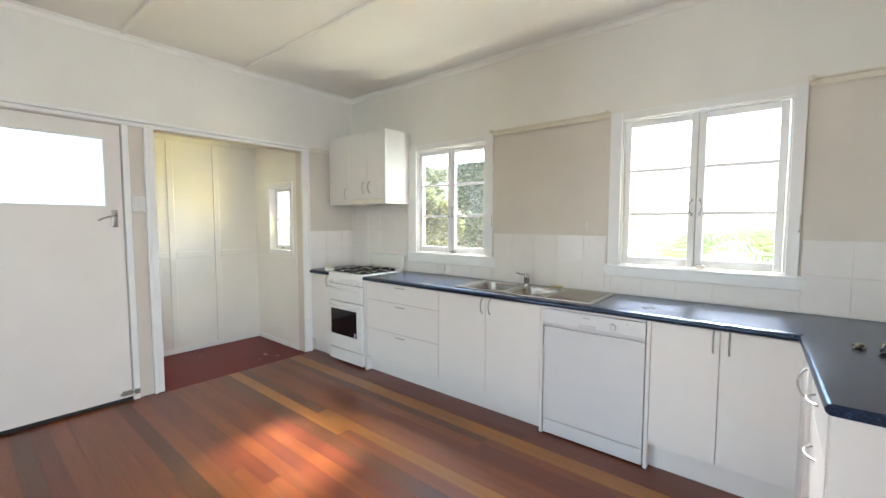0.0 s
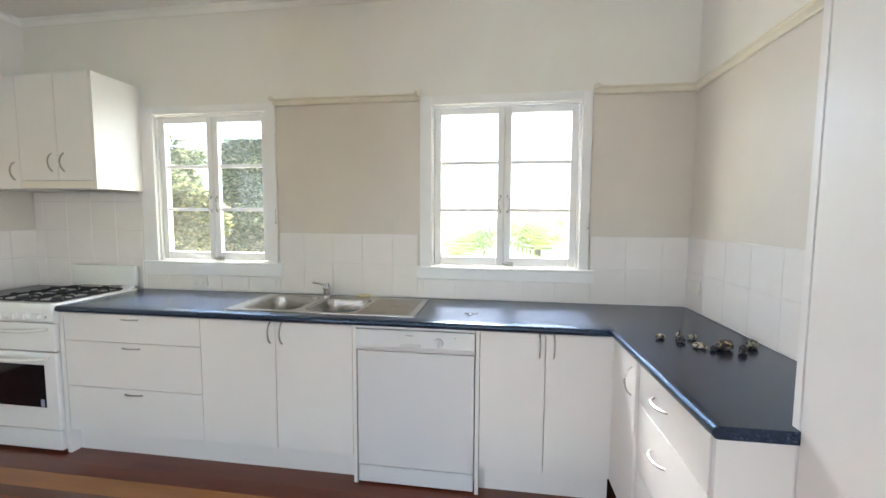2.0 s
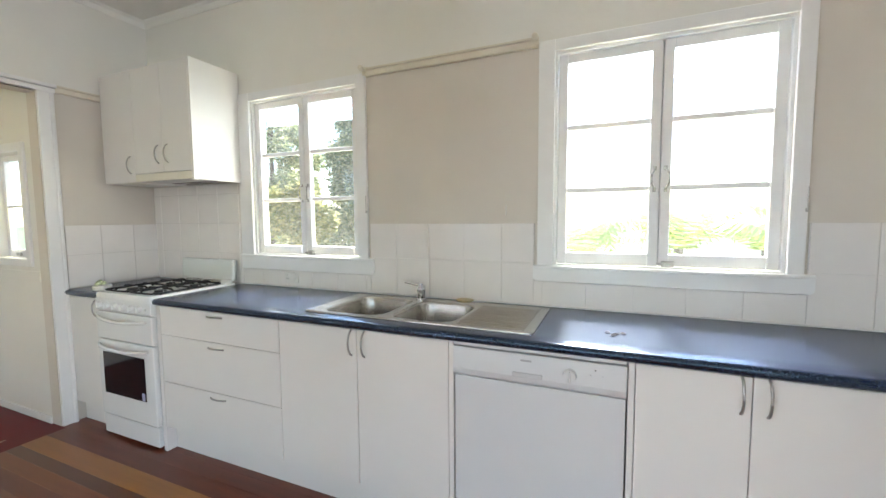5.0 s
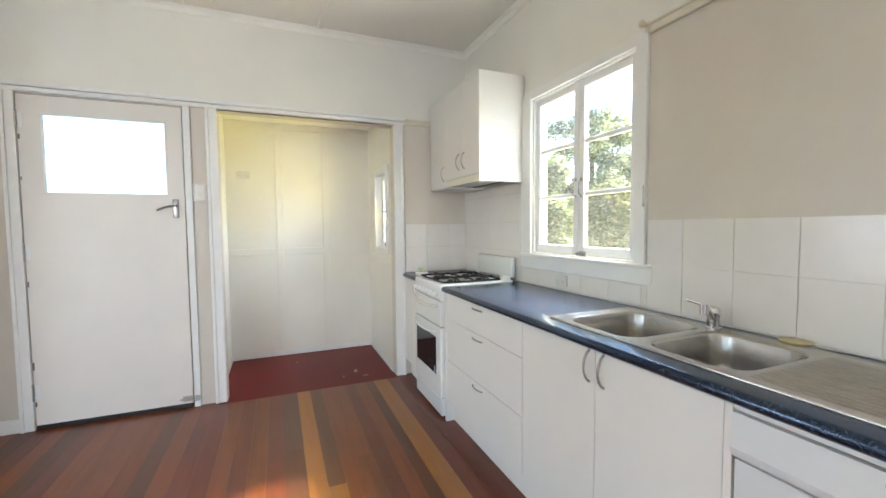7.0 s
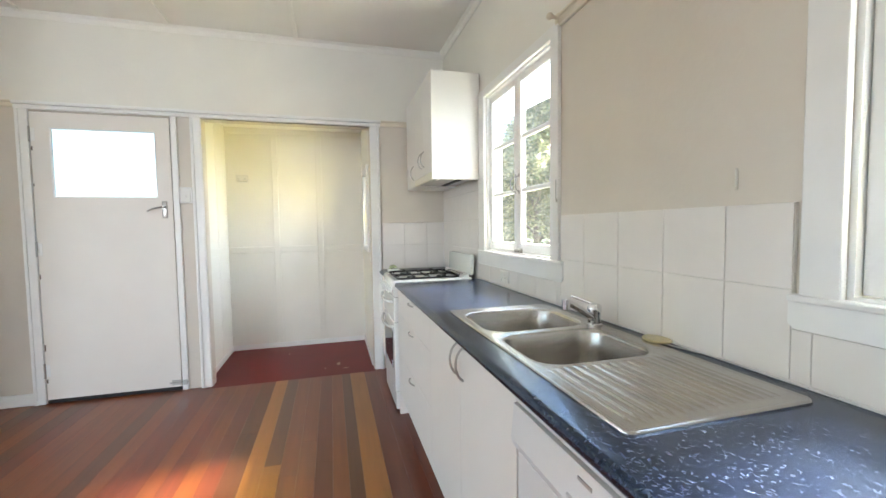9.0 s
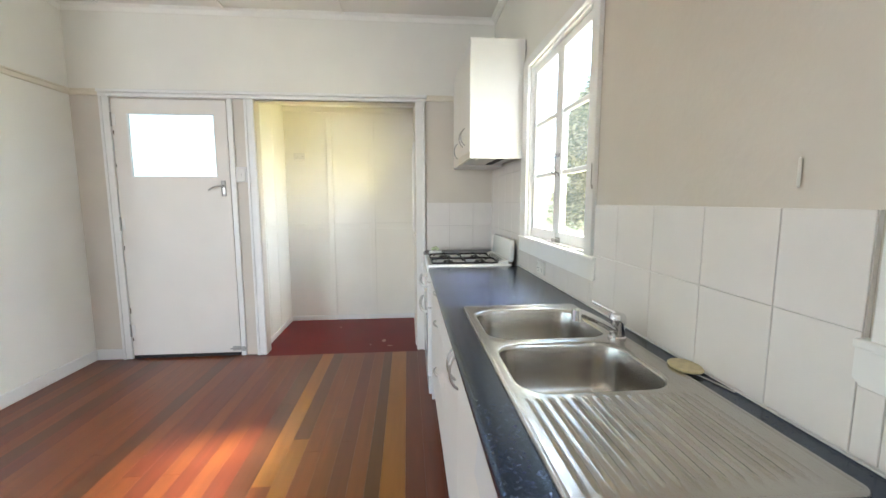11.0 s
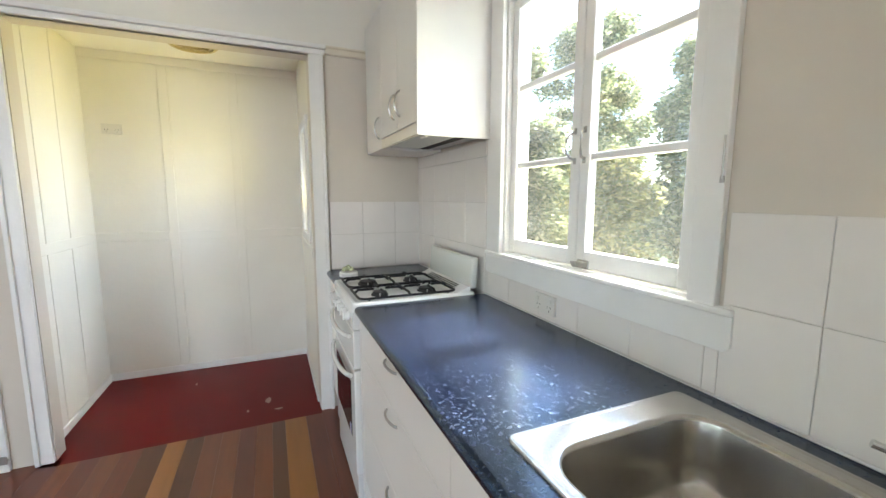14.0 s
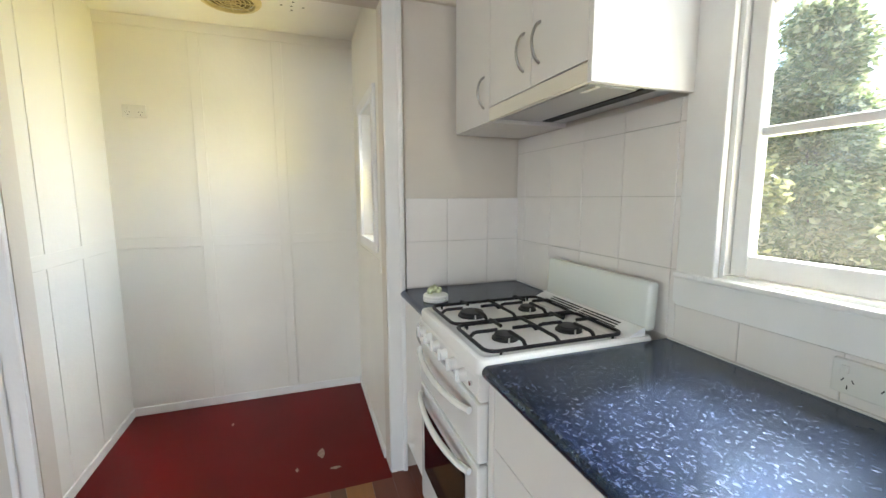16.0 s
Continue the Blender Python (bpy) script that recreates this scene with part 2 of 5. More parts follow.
GROUT = mat("grout", (0.60, 0.56, 0.52), 0.9, mottle=0.08, scale=20)
GROUT_NEW = mat("pale_grout", (0.86, 0.83, 0.79), 0.8, mottle=0.05, scale=20)
UNIT = mat("white_laminate", (0.745, 0.722, 0.692), 0.42, mottle=0.015, scale=5, bump=0.0002, bump_scale=150)
ENAMEL = mat("white_enamel", (0.80, 0.80, 0.79), 0.18, coat=0.3, mottle=0.015)
ENAMEL_DW = mat("dishwasher_enamel", (0.648, 0.652, 0.661), 0.3, mottle=0.015)
PLASTIC = mat("white_plastic", (0.70, 0.68, 0.64), 0.35)
STEEL = mat("stainless_steel", (0.47, 0.45, 0.42), 0.22, metal=1.0, mottle=0.06, scale=14, bump=0.0002, bump_scale=300, gloss_var=0.06)
CHROME = mat("chrome", (0.75, 0.75, 0.76), 0.12, metal=1.0)
PEWTER = mat("brushed_nickel", (0.42, 0.41, 0.39), 0.3, metal=1.0)
IRON = mat("black_iron", (0.010, 0.010, 0.012), 0.5, spec=0.3, mottle=0.2, scale=60)
BURNER = mat("burner_cap", (0.02, 0.02, 0.022), 0.55)
DARKGLASS = mat("oven_glass", (0.006, 0.006, 0.007), 0.06)
DARK = mat("dark_gap", (0.02, 0.02, 0.02), 0.8)
HOODM = mat("hood_grey", (0.42, 0.42, 0.42), 0.35, metal=0.6)
REDFLOOR = mat("red_floor_paint", (0.135, 0.0045, 0.0045), 0.32, spec=0.14, mottle=0.12, scale=3)
LINOLEUM = mat("worn_patch", (0.42, 0.30, 0.24), 0.7, mottle=0.3, scale=60)
LAMINATE = speckle_mat("worktop_laminate")
GLASS = glass_mat("window_glass")
FROST = glass_mat("frosted_glass", True)
YELLOWED = mat("yellowed_plastic", (0.62, 0.52, 0.26), 0.5, mottle=0.1, scale=30)
LID = mat("brass_lid", (0.62, 0.53, 0.30), 0.4, metal=0.3, mottle=0.15, scale=60)
WOODS = {
    "ochre": wood_mat("board_ochre", (0.20, 0.072, 0.009), (0.31, 0.118, 0.017)),
    "brown": wood_mat("board_brown", (0.115, 0.027, 0.006), (0.20, 0.052, 0.010)),
    "red": wood_mat("board_red", (0.090, 0.017, 0.006), (0.155, 0.032, 0.009)),
    "dark": wood_mat("board_dark", (0.072, 0.021, 0.006), (0.115, 0.034, 0.009)),
}
GRASS = mat("grass", (0.09, 0.13, 0.035), 0.9, mottle=0.4, scale=3)
BARK = mat("bark", (0.16, 0.12, 0.09), 0.9, mottle=0.3, scale=10, bump=0.01, bump_scale=14)
# leaf tones set well above real leaves, to paint in sunlit brightness
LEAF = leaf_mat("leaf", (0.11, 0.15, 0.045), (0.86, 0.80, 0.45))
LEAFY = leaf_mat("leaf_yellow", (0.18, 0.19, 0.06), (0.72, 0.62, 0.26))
PALM = leaf_mat("palm_leaf", (0.22, 0.28, 0.06), (0.42, 0.46, 0.12))
ROOFING = mat("roof_sheet", (0.55, 0.55, 0.56), 0.5)


def shell_mat(name, pale, dark, scale, cut):
    """Two-toned pebble or shell, banded pale on dark."""
    m = mat(name, dark, 0.45)
    nt = m.node_tree
    n = nt.nodes.new("ShaderNodeTexNoise")
    n.inputs["Scale"].default_value, n.inputs["Detail"].default_value, n.inputs["Distortion"].default_value = scale, 3, 1.2
    geo = nt.nodes.new("ShaderNodeNewGeometry")
    nt.links.new(geo.outputs["Position"], n.inputs["Vector"])
    r = nt.nodes.new("ShaderNodeValToRGB")
    r.color_ramp.elements[0].position, r.color_ramp.elements[0].color = cut - 0.03, (*dark, 1)
    r.color_ramp.elements[1].position, r.color_ramp.elements[1].color = cut + 0.03, (*pale, 1)
    nt.links.new(n.outputs["Fac"], r.inputs[0])
    nt.links.new(r.outputs[0], nt.nodes["Principled BSDF"].inputs["Base Color"])
    return m


STONES = [shell_mat("stone_pale", (0.48, 0.40, 0.29), (0.05, 0.035, 0.025), 42, 0.50), shell_mat("stone_brown", (0.36, 0.24, 0.12), (0.02, 0.016, 0.012), 34, 0.60),
          shell_mat("stone_dark", (0.20, 0.19, 0.16), (0.012, 0.012, 0.014), 40, 0.62), shell_mat("stone_olive", (0.30, 0.29, 0.20), (0.03, 0.03, 0.025), 36, 0.5)]

# ---- mesh helpers ----


def box(bm, x0, x1, y0, y1, z0, z1, r=0.0, seg=1):
    """Adds a box between the given planes, its edges rounded by r."""
    b2 = bmesh.new()
    bmesh.ops.create_cube(b2, size=1)
    for v in b2.verts:
        v.co = Vector(((x0 + x1) / 2 + v.co.x * (x1 - x0), (y0 + y1) / 2 + v.co.y * (y1 - y0), (z0 + z1) / 2 + v.co.z * (z1 - z0)))
    if r:
        bmesh.ops.bevel(b2, geom=b2.edges[:], offset=r, segments=seg, affect="EDGES", profile=0.5)
    me = bpy.data.meshes.new("tmp")
    b2.to_mesh(me)
    bm.from_mesh(me)
    bpy.data.meshes.remove(me)
    b2.free()
    return bm


def cyl(bm, a, b, r0, r1=None, seg=16, caps=True):
    """Adds a tapered rod from a to b."""
    a, b = Vector(a), Vector(b)
    q = (b - a).to_track_quat("Z", "Y").to_matrix().to_4x4()
    bmesh.ops.create_cone(bm, cap_ends=caps, segments=seg, radius1=r0, radius2=r0 if r1 is None else r1, depth=(b - a).length,
                          matrix=Matrix.Translation((a + b) / 2) @ q)
    return bm


def tube(bm, pts, r, seg=8):
    """Adds a tube of radius r along the points."""
    pts = [Vector(p) for p in pts]
    rings = []
    up = Vector((0.013, 0.021, 1)).normalized()
    for i, p in enumerate(pts):
        d = (pts[min(i + 1, len(pts) - 1)] - pts[max(i - 1, 0)]).normalized()
        s = d.cross(up)
        if s.length < 0.1:
            s = d.cross(Vector((1, 0, 0)))
        s.normalize()
        u = s.cross(d)
        rings.append([bm.verts.new(p + (s * math.cos(2 * math.pi * k / seg) + u * math.sin(2 * math.pi * k / seg)) * r) for k in range(seg)])
    for a, b in zip(rings, rings[1:]):
        for k in range(seg):
            bm.faces.new((a[k], a[(k + 1) % seg], b[(k + 1) % seg], b[k]))
    bm.faces.new(rings[0][::-1])
    bm.faces.new(rings[-1])
    return bm


def loft(bm, loops, close_first=False, close_last=False):
    """Skins a list of closed loops of equal length."""
    rings = [[bm.verts.new(p) for p in lp] for lp in loops]
    n = len(rings[0])
    for a, b in zip(rings, rings[1:]):
        for k in range(n):
            bm.faces.new((a[k], a[(k + 1) % n], b[(k + 1) % n], b[k]))
    if close_first:
        bm.faces.new(rings[0][::-1])
    if close_last:
        bm.faces.new(rings[-1])
    return bm


def rounded(x0, x1, y0, y1, r, z, n=6):
    """A rounded rectangle as a loop of points."""
    out = []
    for cx, cy, a0 in ((x1 - r, y1 - r, 0), (x0 + r, y1 - r, 90), (x0 + r, y0 + r, 180), (x1 - r, y0 + r, 270)):
        for i in range(n + 1):
            a = radians(a0 + 90 * i / n)
            out.append((cx + r * math.cos(a), cy + r * math.sin(a), z))
    return out


def extrude_profile(bm, prof, axis, a, b):
    """Sweeps a closed profile, given in the two other axes, from a to b along axis."""
    def put(u, v, w):
        return {"x": (w, u, v), "y": (u, w, v), "z": (u, v, w)}[axis]
    return loft(bm, [[put(u, v, a) for u, v in prof], [put(u, v, b) for u, v in prof]], True, True)


def part(name, bm, material, parent=None, label="", smooth=False, keep_normals=False):
    """Links a bmesh as one mesh object under a thing or part."""
    if not keep_normals:
        bmesh.ops.recalc_face_normals(bm, faces=bm.faces[:])
    me = bpy.data.meshes.new(name)
    bm.to_mesh(me)
    bm.free()
    me.materials.append(material)
    ob = new(name, me)
    if smooth:
        for p in me.polygons:
            p.use_smooth = True
        me.set_sharp_from_angle(angle=radians(40))
    if parent:
        ob.parent = parent
        ob.matrix_parent_inverse = parent.matrix_world.inverted()
    if label:
        ob["label"] = label
    return ob


def thing(name, x, y, z, label, category, group=""):
    e = new(name)
    e.matrix_world = Matrix.Translation((x, y, z))
    e.matrix_basis = Matrix.Translation((x, y, z))
    e.empty_display_size = 0.1
    return tagged(e, label, category, group)


def structure(name, bm, material, label="", category=""):
    return tagged(part(name, bm, material), label, category, kind="structure")


def B(*a, **k):
    return box(bmesh.new(), *a, **k)


def wall_with_holes(u0, u1, z0, z1, holes, put):
    """Boxes that fill a wall from u0 to u1 around its holes (u0, u1, z0, z1). put(u0, u1, z0, z1) adds a box."""
    cuts = sorted({u0, u1, *[h[0] for h in holes], *[h[1] for h in holes]})
    for a, b in zip(cuts, cuts[1:]):
        mid = (a + b) / 2
        hs = sorted([h for h in holes if h[0] < mid < h[1]], key=lambda h: h[2])
        z = z0
        for h in hs:
            if h[2] > z:
                put(a, b, z, h[2])
            z = h[3]
        if z < z1:
            put(a, b, z, z1)


# ---- structure ----
W1 = (-2.60, -1.745, 1.105, 2.135)     # clear openings of the two kitchen windows: x0, x1, z0, z1
W2 = (-0.605, 0.315, 1.105, 2.135)
DOORWAY = (0.10, 0.985, -0.06, 2.15)     # y0, y1, z0, z1 in the partition
OPENING = (1.20, 2.51, -0.06, 2.15)
AWIN = (-4.30, -3.87, 1.10, 1.80)       # alcove window

ZP = 2.190                             # where the beige below meets the cream above, behind the picture rail
for name, a0, a1, m in (("wall_north", -0.05, ZP, BEIGE), ("wall_north_upper", ZP, ZC + 0.1, WALL)):
    bm = bmesh.new()
    wall_with_holes(XP - 0.1, XR + 0.1, a0, a1, [W1, W2] if a0 < 0 else [], lambda a, b, c, d: box(bm, a, b, YW, YW + 0.11, c, d))
    structure(name, bm, m, "painted wall with casement windows, beige below and cream above the rail", "wall")
for name, a0, a1, m in (("wall_west", -0.05, ZP, BEIGE), ("wall_west_upper", ZP, ZC + 0.1, WALL)):
    bm = bmesh.new()
    wall_with_holes(YB, YW, a0, a1, [DOORWAY, OPENING] if a0 < 0 else [], lambda a, b, c, d: box(bm, XP - 0.1, XP, a, b, c, d))
    structure(name, bm, m, "painted wall with a door and a wide opening", "wall")
structure("wall_east", B(XR, XR + 0.1, 0.9, YW, -0.05, ZP), BEIGE, "beige painted wall beside the worktop", "wall")
structure("wall_east_upper", B(XR, XR + 0.1, 0.9, YW, ZP, ZC + 0.1), WALL, "cream painted wall above the picture rail", "wall")

# the wall on the door's side, and an assumed open room, unseen, behind the camera
structure("wall_south", B(XP, -2.4, YS - 0.1, YS, -0.05, ZP), WALL, "off-white painted wall beside the door", "wall")
structure("wall_south_upper", B(XP, -2.4, YS - 0.1, YS, ZP, ZC + 0.1), WALL, "cream painted wall above the picture rail", "wall")
bm = bmesh.new()
# the two holes are assumed windows, added to let daylight in
wall_with_holes(XP, XE, -0.05, ZC + 0.1, [(-2.0, 0.2, 0.5, 2.2), (1.2, 3.2, 0.5, 2.2)], lambda a, b, c, d: box(bm, a, b, YB - 0.1, YB, c, d))
structure("wall_far_south", bm, WALL, "unseen plain wall added round the assumed room behind", "wall")
bm = bmesh.new()
# another assumed window, cut where the east fill lamp stands
wall_with_holes(YB, 0.9, -0.05, ZC + 0.1, [(-2.8, -0.4, 0.4, 2.3)], lambda a, b, c, d: box(bm, XE, XE + 0.1, a, b, c, d))
box(bm, XR + 0.1, XE, 0.9, 1.0, -0.05, ZC + 0.1)
structure("wall_far_east", bm, WALL, "unseen plain wall added round the assumed room behind", "wall")

# alcove
bm = B(XA - 0.1, XA, YA0 - 0.1, YA1 + 0.1, -0.05, ZC)
structure("wall_alcove_back", bm, WALL, "painted sheeted wall with batten strips in the alcove", "wall")
bm = B(XA, XP - 0.1, YA0 - 0.1, YA0, -0.05, ZC)
structure("wall_alcove_south", bm, WALL, "painted sheeted wall of the alcove", "wall")
bm = bmesh.new()
wall_with_holes(XA, XP - 0.1, -0.05, ZC, [AWIN], lambda a, b, c, d: box(bm, a, b, YA1, YA1 + 0.1, c, d))
structure("wall_alcove_north", bm, WALL, "painted wall of the alcove with a small window", "wall")
structure("ceiling_alcove", B(XA, XP - 0.1, YA0, YA1, ZA, ZA + 0.05), CEIL, "low cream painted alcove ceiling", "ceiling")

structure("floor_slab", B(XA - 0.1, XE + 0.1, YB - 0.1, YW + 0.1, -0.15, -0.022), DARK, "timber subfloor", "floor")
floor = structure("floor", B(XP, XE, YB, YW, -0.020, -0.018), DARK, "varnished timber board floor in mixed browns and ochre", "floor")
structure("floor_alcove", B(XA, XP + 0.05, YA0, YA1, -0.018, 0.0), REDFLOOR, "worn dark red painted floor of the alcove", "floor")

# ceiling of sheets with cover strips between
bm = B(XP - 0.1, XE + 0.1, YB - 0.1, YW + 0.1, ZC, ZC + 0.1)
structure("ceiling", bm, CEIL, "off-white sheeted ceiling", "ceiling")
for y in (1.02, 1.93, 0.10, -0.82):
    structure("trim", B(XP + 0.06, XE, y - 0.016, y + 0.016, ZC - 0.018, ZC + 0.001, r=0.003), CEIL, "narrow painted ceiling cover strip", "trim")


def cornice(axis, at, side, a, b):
    s = side
    prof = [(at, ZC - 0.045), (at + s * 0.006, ZC - 0.045), (at + s * 0.010, ZC - 0.038), (at + s * 0.022, ZC - 0.016), (at + s * 0.036, ZC - 0.008), (at + s * 0.042, ZC - 0.001), (at, ZC - 0.001)]
    bm = extrude_profile(bmesh.new(), prof, axis, a, b)
    structure("cornice", bm, CEIL, "small painted cornice", "trim")


cornice("x", YW, -1, XP, XR)
cornice("y", XP, 1, YS, YW)
cornice("y", XR, -1, 1.0, YW)
cornice("x", YS, 1, XP, -2.4)


def picture_rail(axis, at, side, a, b, z0=2.166, z1=2.212):
    s = side
    prof = [(at, z0), (at + s * 0.012, z0), (at + s * 0.016, z0 + 0.006), (at + s * 0.016, z1 - 0.014), (at + s * 0.024, z1 - 0.008), (at + s * 0.024, z1), (at, z1)]
    structure("picture_rail", extrude_profile(bmesh.new(), prof, axis, a, b), RAIL, "cream painted picture rail", "trim")


picture_rail("x", YW, -1, -1.685, -0.690)
picture_rail("x", YW, -1, 0.385, XR)
picture_rail("y", XR, -1, 1.0, YW)
picture_rail("x", YS, 1, XP, -2.4)
picture_rail("y", XP, 1, 2.605, 3.0)
picture_rail("y", XP, 1, YS, 0.02)

# skirtings
SK = 0.09
structure("baseboard", B(XP, -2.4, YS, YS + 0.015, 0.0, SK, r=0.003), TRIM, "white painted skirting", "trim")
structure("baseboard", B(XP, XP + 0.015, YS + 0.015, 0.03, 0.0, SK, r=0.003), TRIM, "white painted skirting", "trim")
for a in ((XA, XP - 0.1, YA0, YA0 + 0.010), (XA, XP - 0.1, YA1 - 0.010, YA1), (XA, XA + 0.010, YA0 + 0.01, YA1 - 0.01)):
    structure("baseboard", B(*a, 0.0, 0.052, r=0.002), TRIM, "low white painted skirting", "trim")

# batten strips of the alcove, on three walls
for y in (1.605, 2.052):
    structure("batten", B(XA, XA + 0.008, y - 0.03, y + 0.03, 0.052, ZA - 0.061, r=0.002), WALL, "flat painted batten strip", "trim")
for a, b in ((YA0, 1.575), (1.635, 2.022), (2.082, YA1)):
    structure("batten", B(XA, XA + 0.008, a, b, 1.028, 1.092, r=0.002), WALL, "flat painted batten strip", "trim")
structure("batten", B(XA, XA + 0.008, YA0, YA1, ZA - 0.06, ZA, r=0.002), WALL, "flat painted batten strip", "trim")
structure("batten", B(XA + 0.008, XP - 0.1, YA0, YA0 + 0.004, 1.028, 1.092, r=0.002), WALL, "flat painted batten strip", "trim")
for x in (-4.30, -4.0):
    structure("batten", B(x - 0.03, x + 0.03, YA0, YA0 + 0.0035, 0.052, ZA, r=0.002), WALL, "flat painted batten strip", "trim")
structure("batten", B(XA + 0.008, XP - 0.1, YA1 - 0.008, YA1, 0.96, 1.02, r=0.002), WALL, "flat painted batten strip", "trim")

# architraves of the doorway and the opening
TX0, TX1 = XP, XP + 0.022


def architrave(name, y0, y1, z0, z1, label, bead=-1):
    bm = B(TX0, TX1, y0, y1, z0, z1, r=0.004, seg=2)
    o = structure(name, bm, TRIM, label, "trim")
    if y1 - y0 < 0.1 and y1 - y0 > 0.05:
        out = y0 if bead < 0 else y1 - 0.022
        part("bead", B(TX1 + 0.0005, TX1 + 0.012, out, out + 0.022, z0, z1, r=0.005, seg=2), TRIM, o)
    return o


architrave("architrave", 0.03, 0.098, 0.0, 2.157, "white painted door architrave")
architrave("architrave", 0.988, 1.030, 0.0, 2.157, "white painted door architrave")
architrave("architrave", 1.125, 1.198, 0.0, 2.157, "white painted architrave of the opening")
architrave("architrave", 2.512, 2.592, 0.0, 2.157, "white painted architrave of the opening", 1)
architrave("architrave", 0.02, 2.605, 2.157, 2.186, "white painted head trim above door and opening")
structure("architrave", B(XP, XP + 0.034, 0.015, 2.61, 2.188, 2.212, r=0.005, seg=2), TRIM, "moulded cap above door and opening", "trim")
# linings
structure("door_lining", B(XP - 0.1, XP, 1.170, 1.198, 0.0, 2.15), TRIM, "white painted lining of the opening", "trim")
structure("door_lining", B(XP - 0.1, XP, 2.512, 2.53, 0.0, 2.15), TRIM, "white painted lining of the opening", "trim")
structure("door_lining", B(XP - 0.1, XP, 1.198, 2.512, 2.151, 2.17), TRIM, "white painted lining of the opening", "trim")

# ---- windows ----
ZH = 2.188                             # top of the window architraves


def casement_window(name, x0, x1, z0, z1, outer, horns, label):
    """A pair of casements of three panes each in a timber frame."""
    fbm = bmesh.new()
    ya, yb = YW + 0.001, YW + 0.112
    for a in ((x0, x0 + 0.012, z0, z1), (x1 - 0.012, x1, z0, z1), (x0 + 0.012, x1 - 0.012, z1 - 0.012, z1), (x0 + 0.012, x1 - 0.012, z0, z0 + 0.012)):
        box(fbm, a[0], a[1], ya, yb, a[2], a[3])
    # outer sill that slopes away
    box(fbm, x0 - 0.06, x1 + 0.06, yb, yb + 0.05, z0 - 0.03, z0, r=0.004)
    win = structure(name, fbm, TRIM, label, "window")
    ox0, ox1, az0 = outer
    t = 0.02
    ha, hb_ = horns
    for nm, a, r in (("architrave", (ox0, x0, z0, ZH), 0.003), ("architrave", (x1, ox1, z0, ZH), 0.003), ("architrave", (x0, x1, z1, ZH), 0.003)):
        part("window_frame", B(a[0], a[1], YW - t, YW - 0.0005, a[2], a[3], r=r, seg=2), TRIM, win)
    part("window_sill", B(ox0 - ha, ox1 + hb_, YW - t - 0.008, YW + 0.001, z0 - 0.012, z0 + 0.004, r=0.004, seg=2), TRIM, win)
    bm = bmesh.new()
    prof = [(ox0 - ha, z0 - 0.012), (ox1 + hb_, z0 - 0.012), (ox1 + hb_, az0 + 0.012), (ox1 + hb_ - 0.014, az0), (ox0 - ha + 0.014, az0), (ox0 - ha, az0 + 0.012)]
    extrude_profile(bm, prof, "y", YW - t, YW - 0.0005)
    part("apron", bm, TRIM, win)
    # sashes
    xm = (x0 + x1) / 2
    sy0, sy1 = YW + 0.020, YW + 0.055
    for s, (a, b) in enumerate(((x0 + 0.014, xm - 0.0015), (xm + 0.0015, x1 - 0.014))):
        c, d = z0 + 0.014, z1 - 0.014
        sash = part("sash", bmesh.new(), TRIM, win)
        sb = bmesh.new()
        st, rl = 0.042, 0.042
        box(sb, a, a + st, sy0, sy1, c, d, r=0.003)
        box(sb, b - st, b, sy0, sy1, c, d, r=0.003)
        box(sb, a + st, b - st, sy0, sy1, c, c + 0.055, r=0.003)
        box(sb, a + st, b - st, sy0, sy1, d - rl, d, r=0.003)
        za, zb = c + 0.055, d - rl
        h = (zb - za) / 3
        for i in (1, 2):
            box(sb, a + st, b - st, sy0 + 0.006, sy1 - 0.004, za + i * h - 0.012, za + i * h + 0.012, r=0.003)
        me = bpy.data.meshes.new("sash")
        sb.to_mesh(me)
        sb.free()
        me.materials.append(TRIM)
        sash.data = me
        for i in range(3):
            p = part("pane", B(a + st - 0.003, b - st + 0.003, sy0 + 0.017, sy0 + 0.020, za + i * h + 0.006, za + (i + 1) * h - 0.006), GLASS, sash)
            p.visible_shadow = False
        # pull handle on the meeting stile
        hx = b - st / 2 if s == 0 else a + st / 2
        dx = -0.012 if s == 0 else 0.012
        hb = bmesh.new()
        zc = z0 + 0.41
        tube(hb, [(hx, sy0, zc - 0.046), (hx + dx * 0.3, sy0 - 0.018, zc - 0.038), (hx + dx, sy0 - 0.028, zc - 0.02), (hx + dx, sy0 - 0.028, zc + 0.02), (hx + dx * 0.3, sy0 - 0.018, zc + 0.038), (hx, sy0, zc + 0.046)], 0.004)
        for q in (-0.048, 0.048):
            box(hb, hx - 0.007, hx + 0.007, sy0 - 0.003, sy0, zc + q - 0.010, zc + q + 0.010, r=0.001)
        part("handle", hb, PEWTER, sash, "metal pull handle", smooth=True)
    part("rebate", B(xm - 0.012, xm + 0.012, sy1 + 0.0005, sy1 + 0.010, z0 + 0.014, z1 - 0.014), TRIM, win)
    xl = xm + 0.040
    lb = B(xl - 0.026, xl + 0.026, sy0 - 0.005, sy0, z0 + 0.010, z0 + 0.040, r=0.002)
    box(lb, xl - 0.012, xl + 0.024, sy0 - 0.026, sy0 - 0.005, z0 + 0.016, z0 + 0.036, r=0.004, seg=2)
    cyl(lb, (xl - 0.016, sy0 - 0.028, z0 + 0.025), (xl - 0.016, sy0 - 0.005, z0 + 0.025), 0.010)
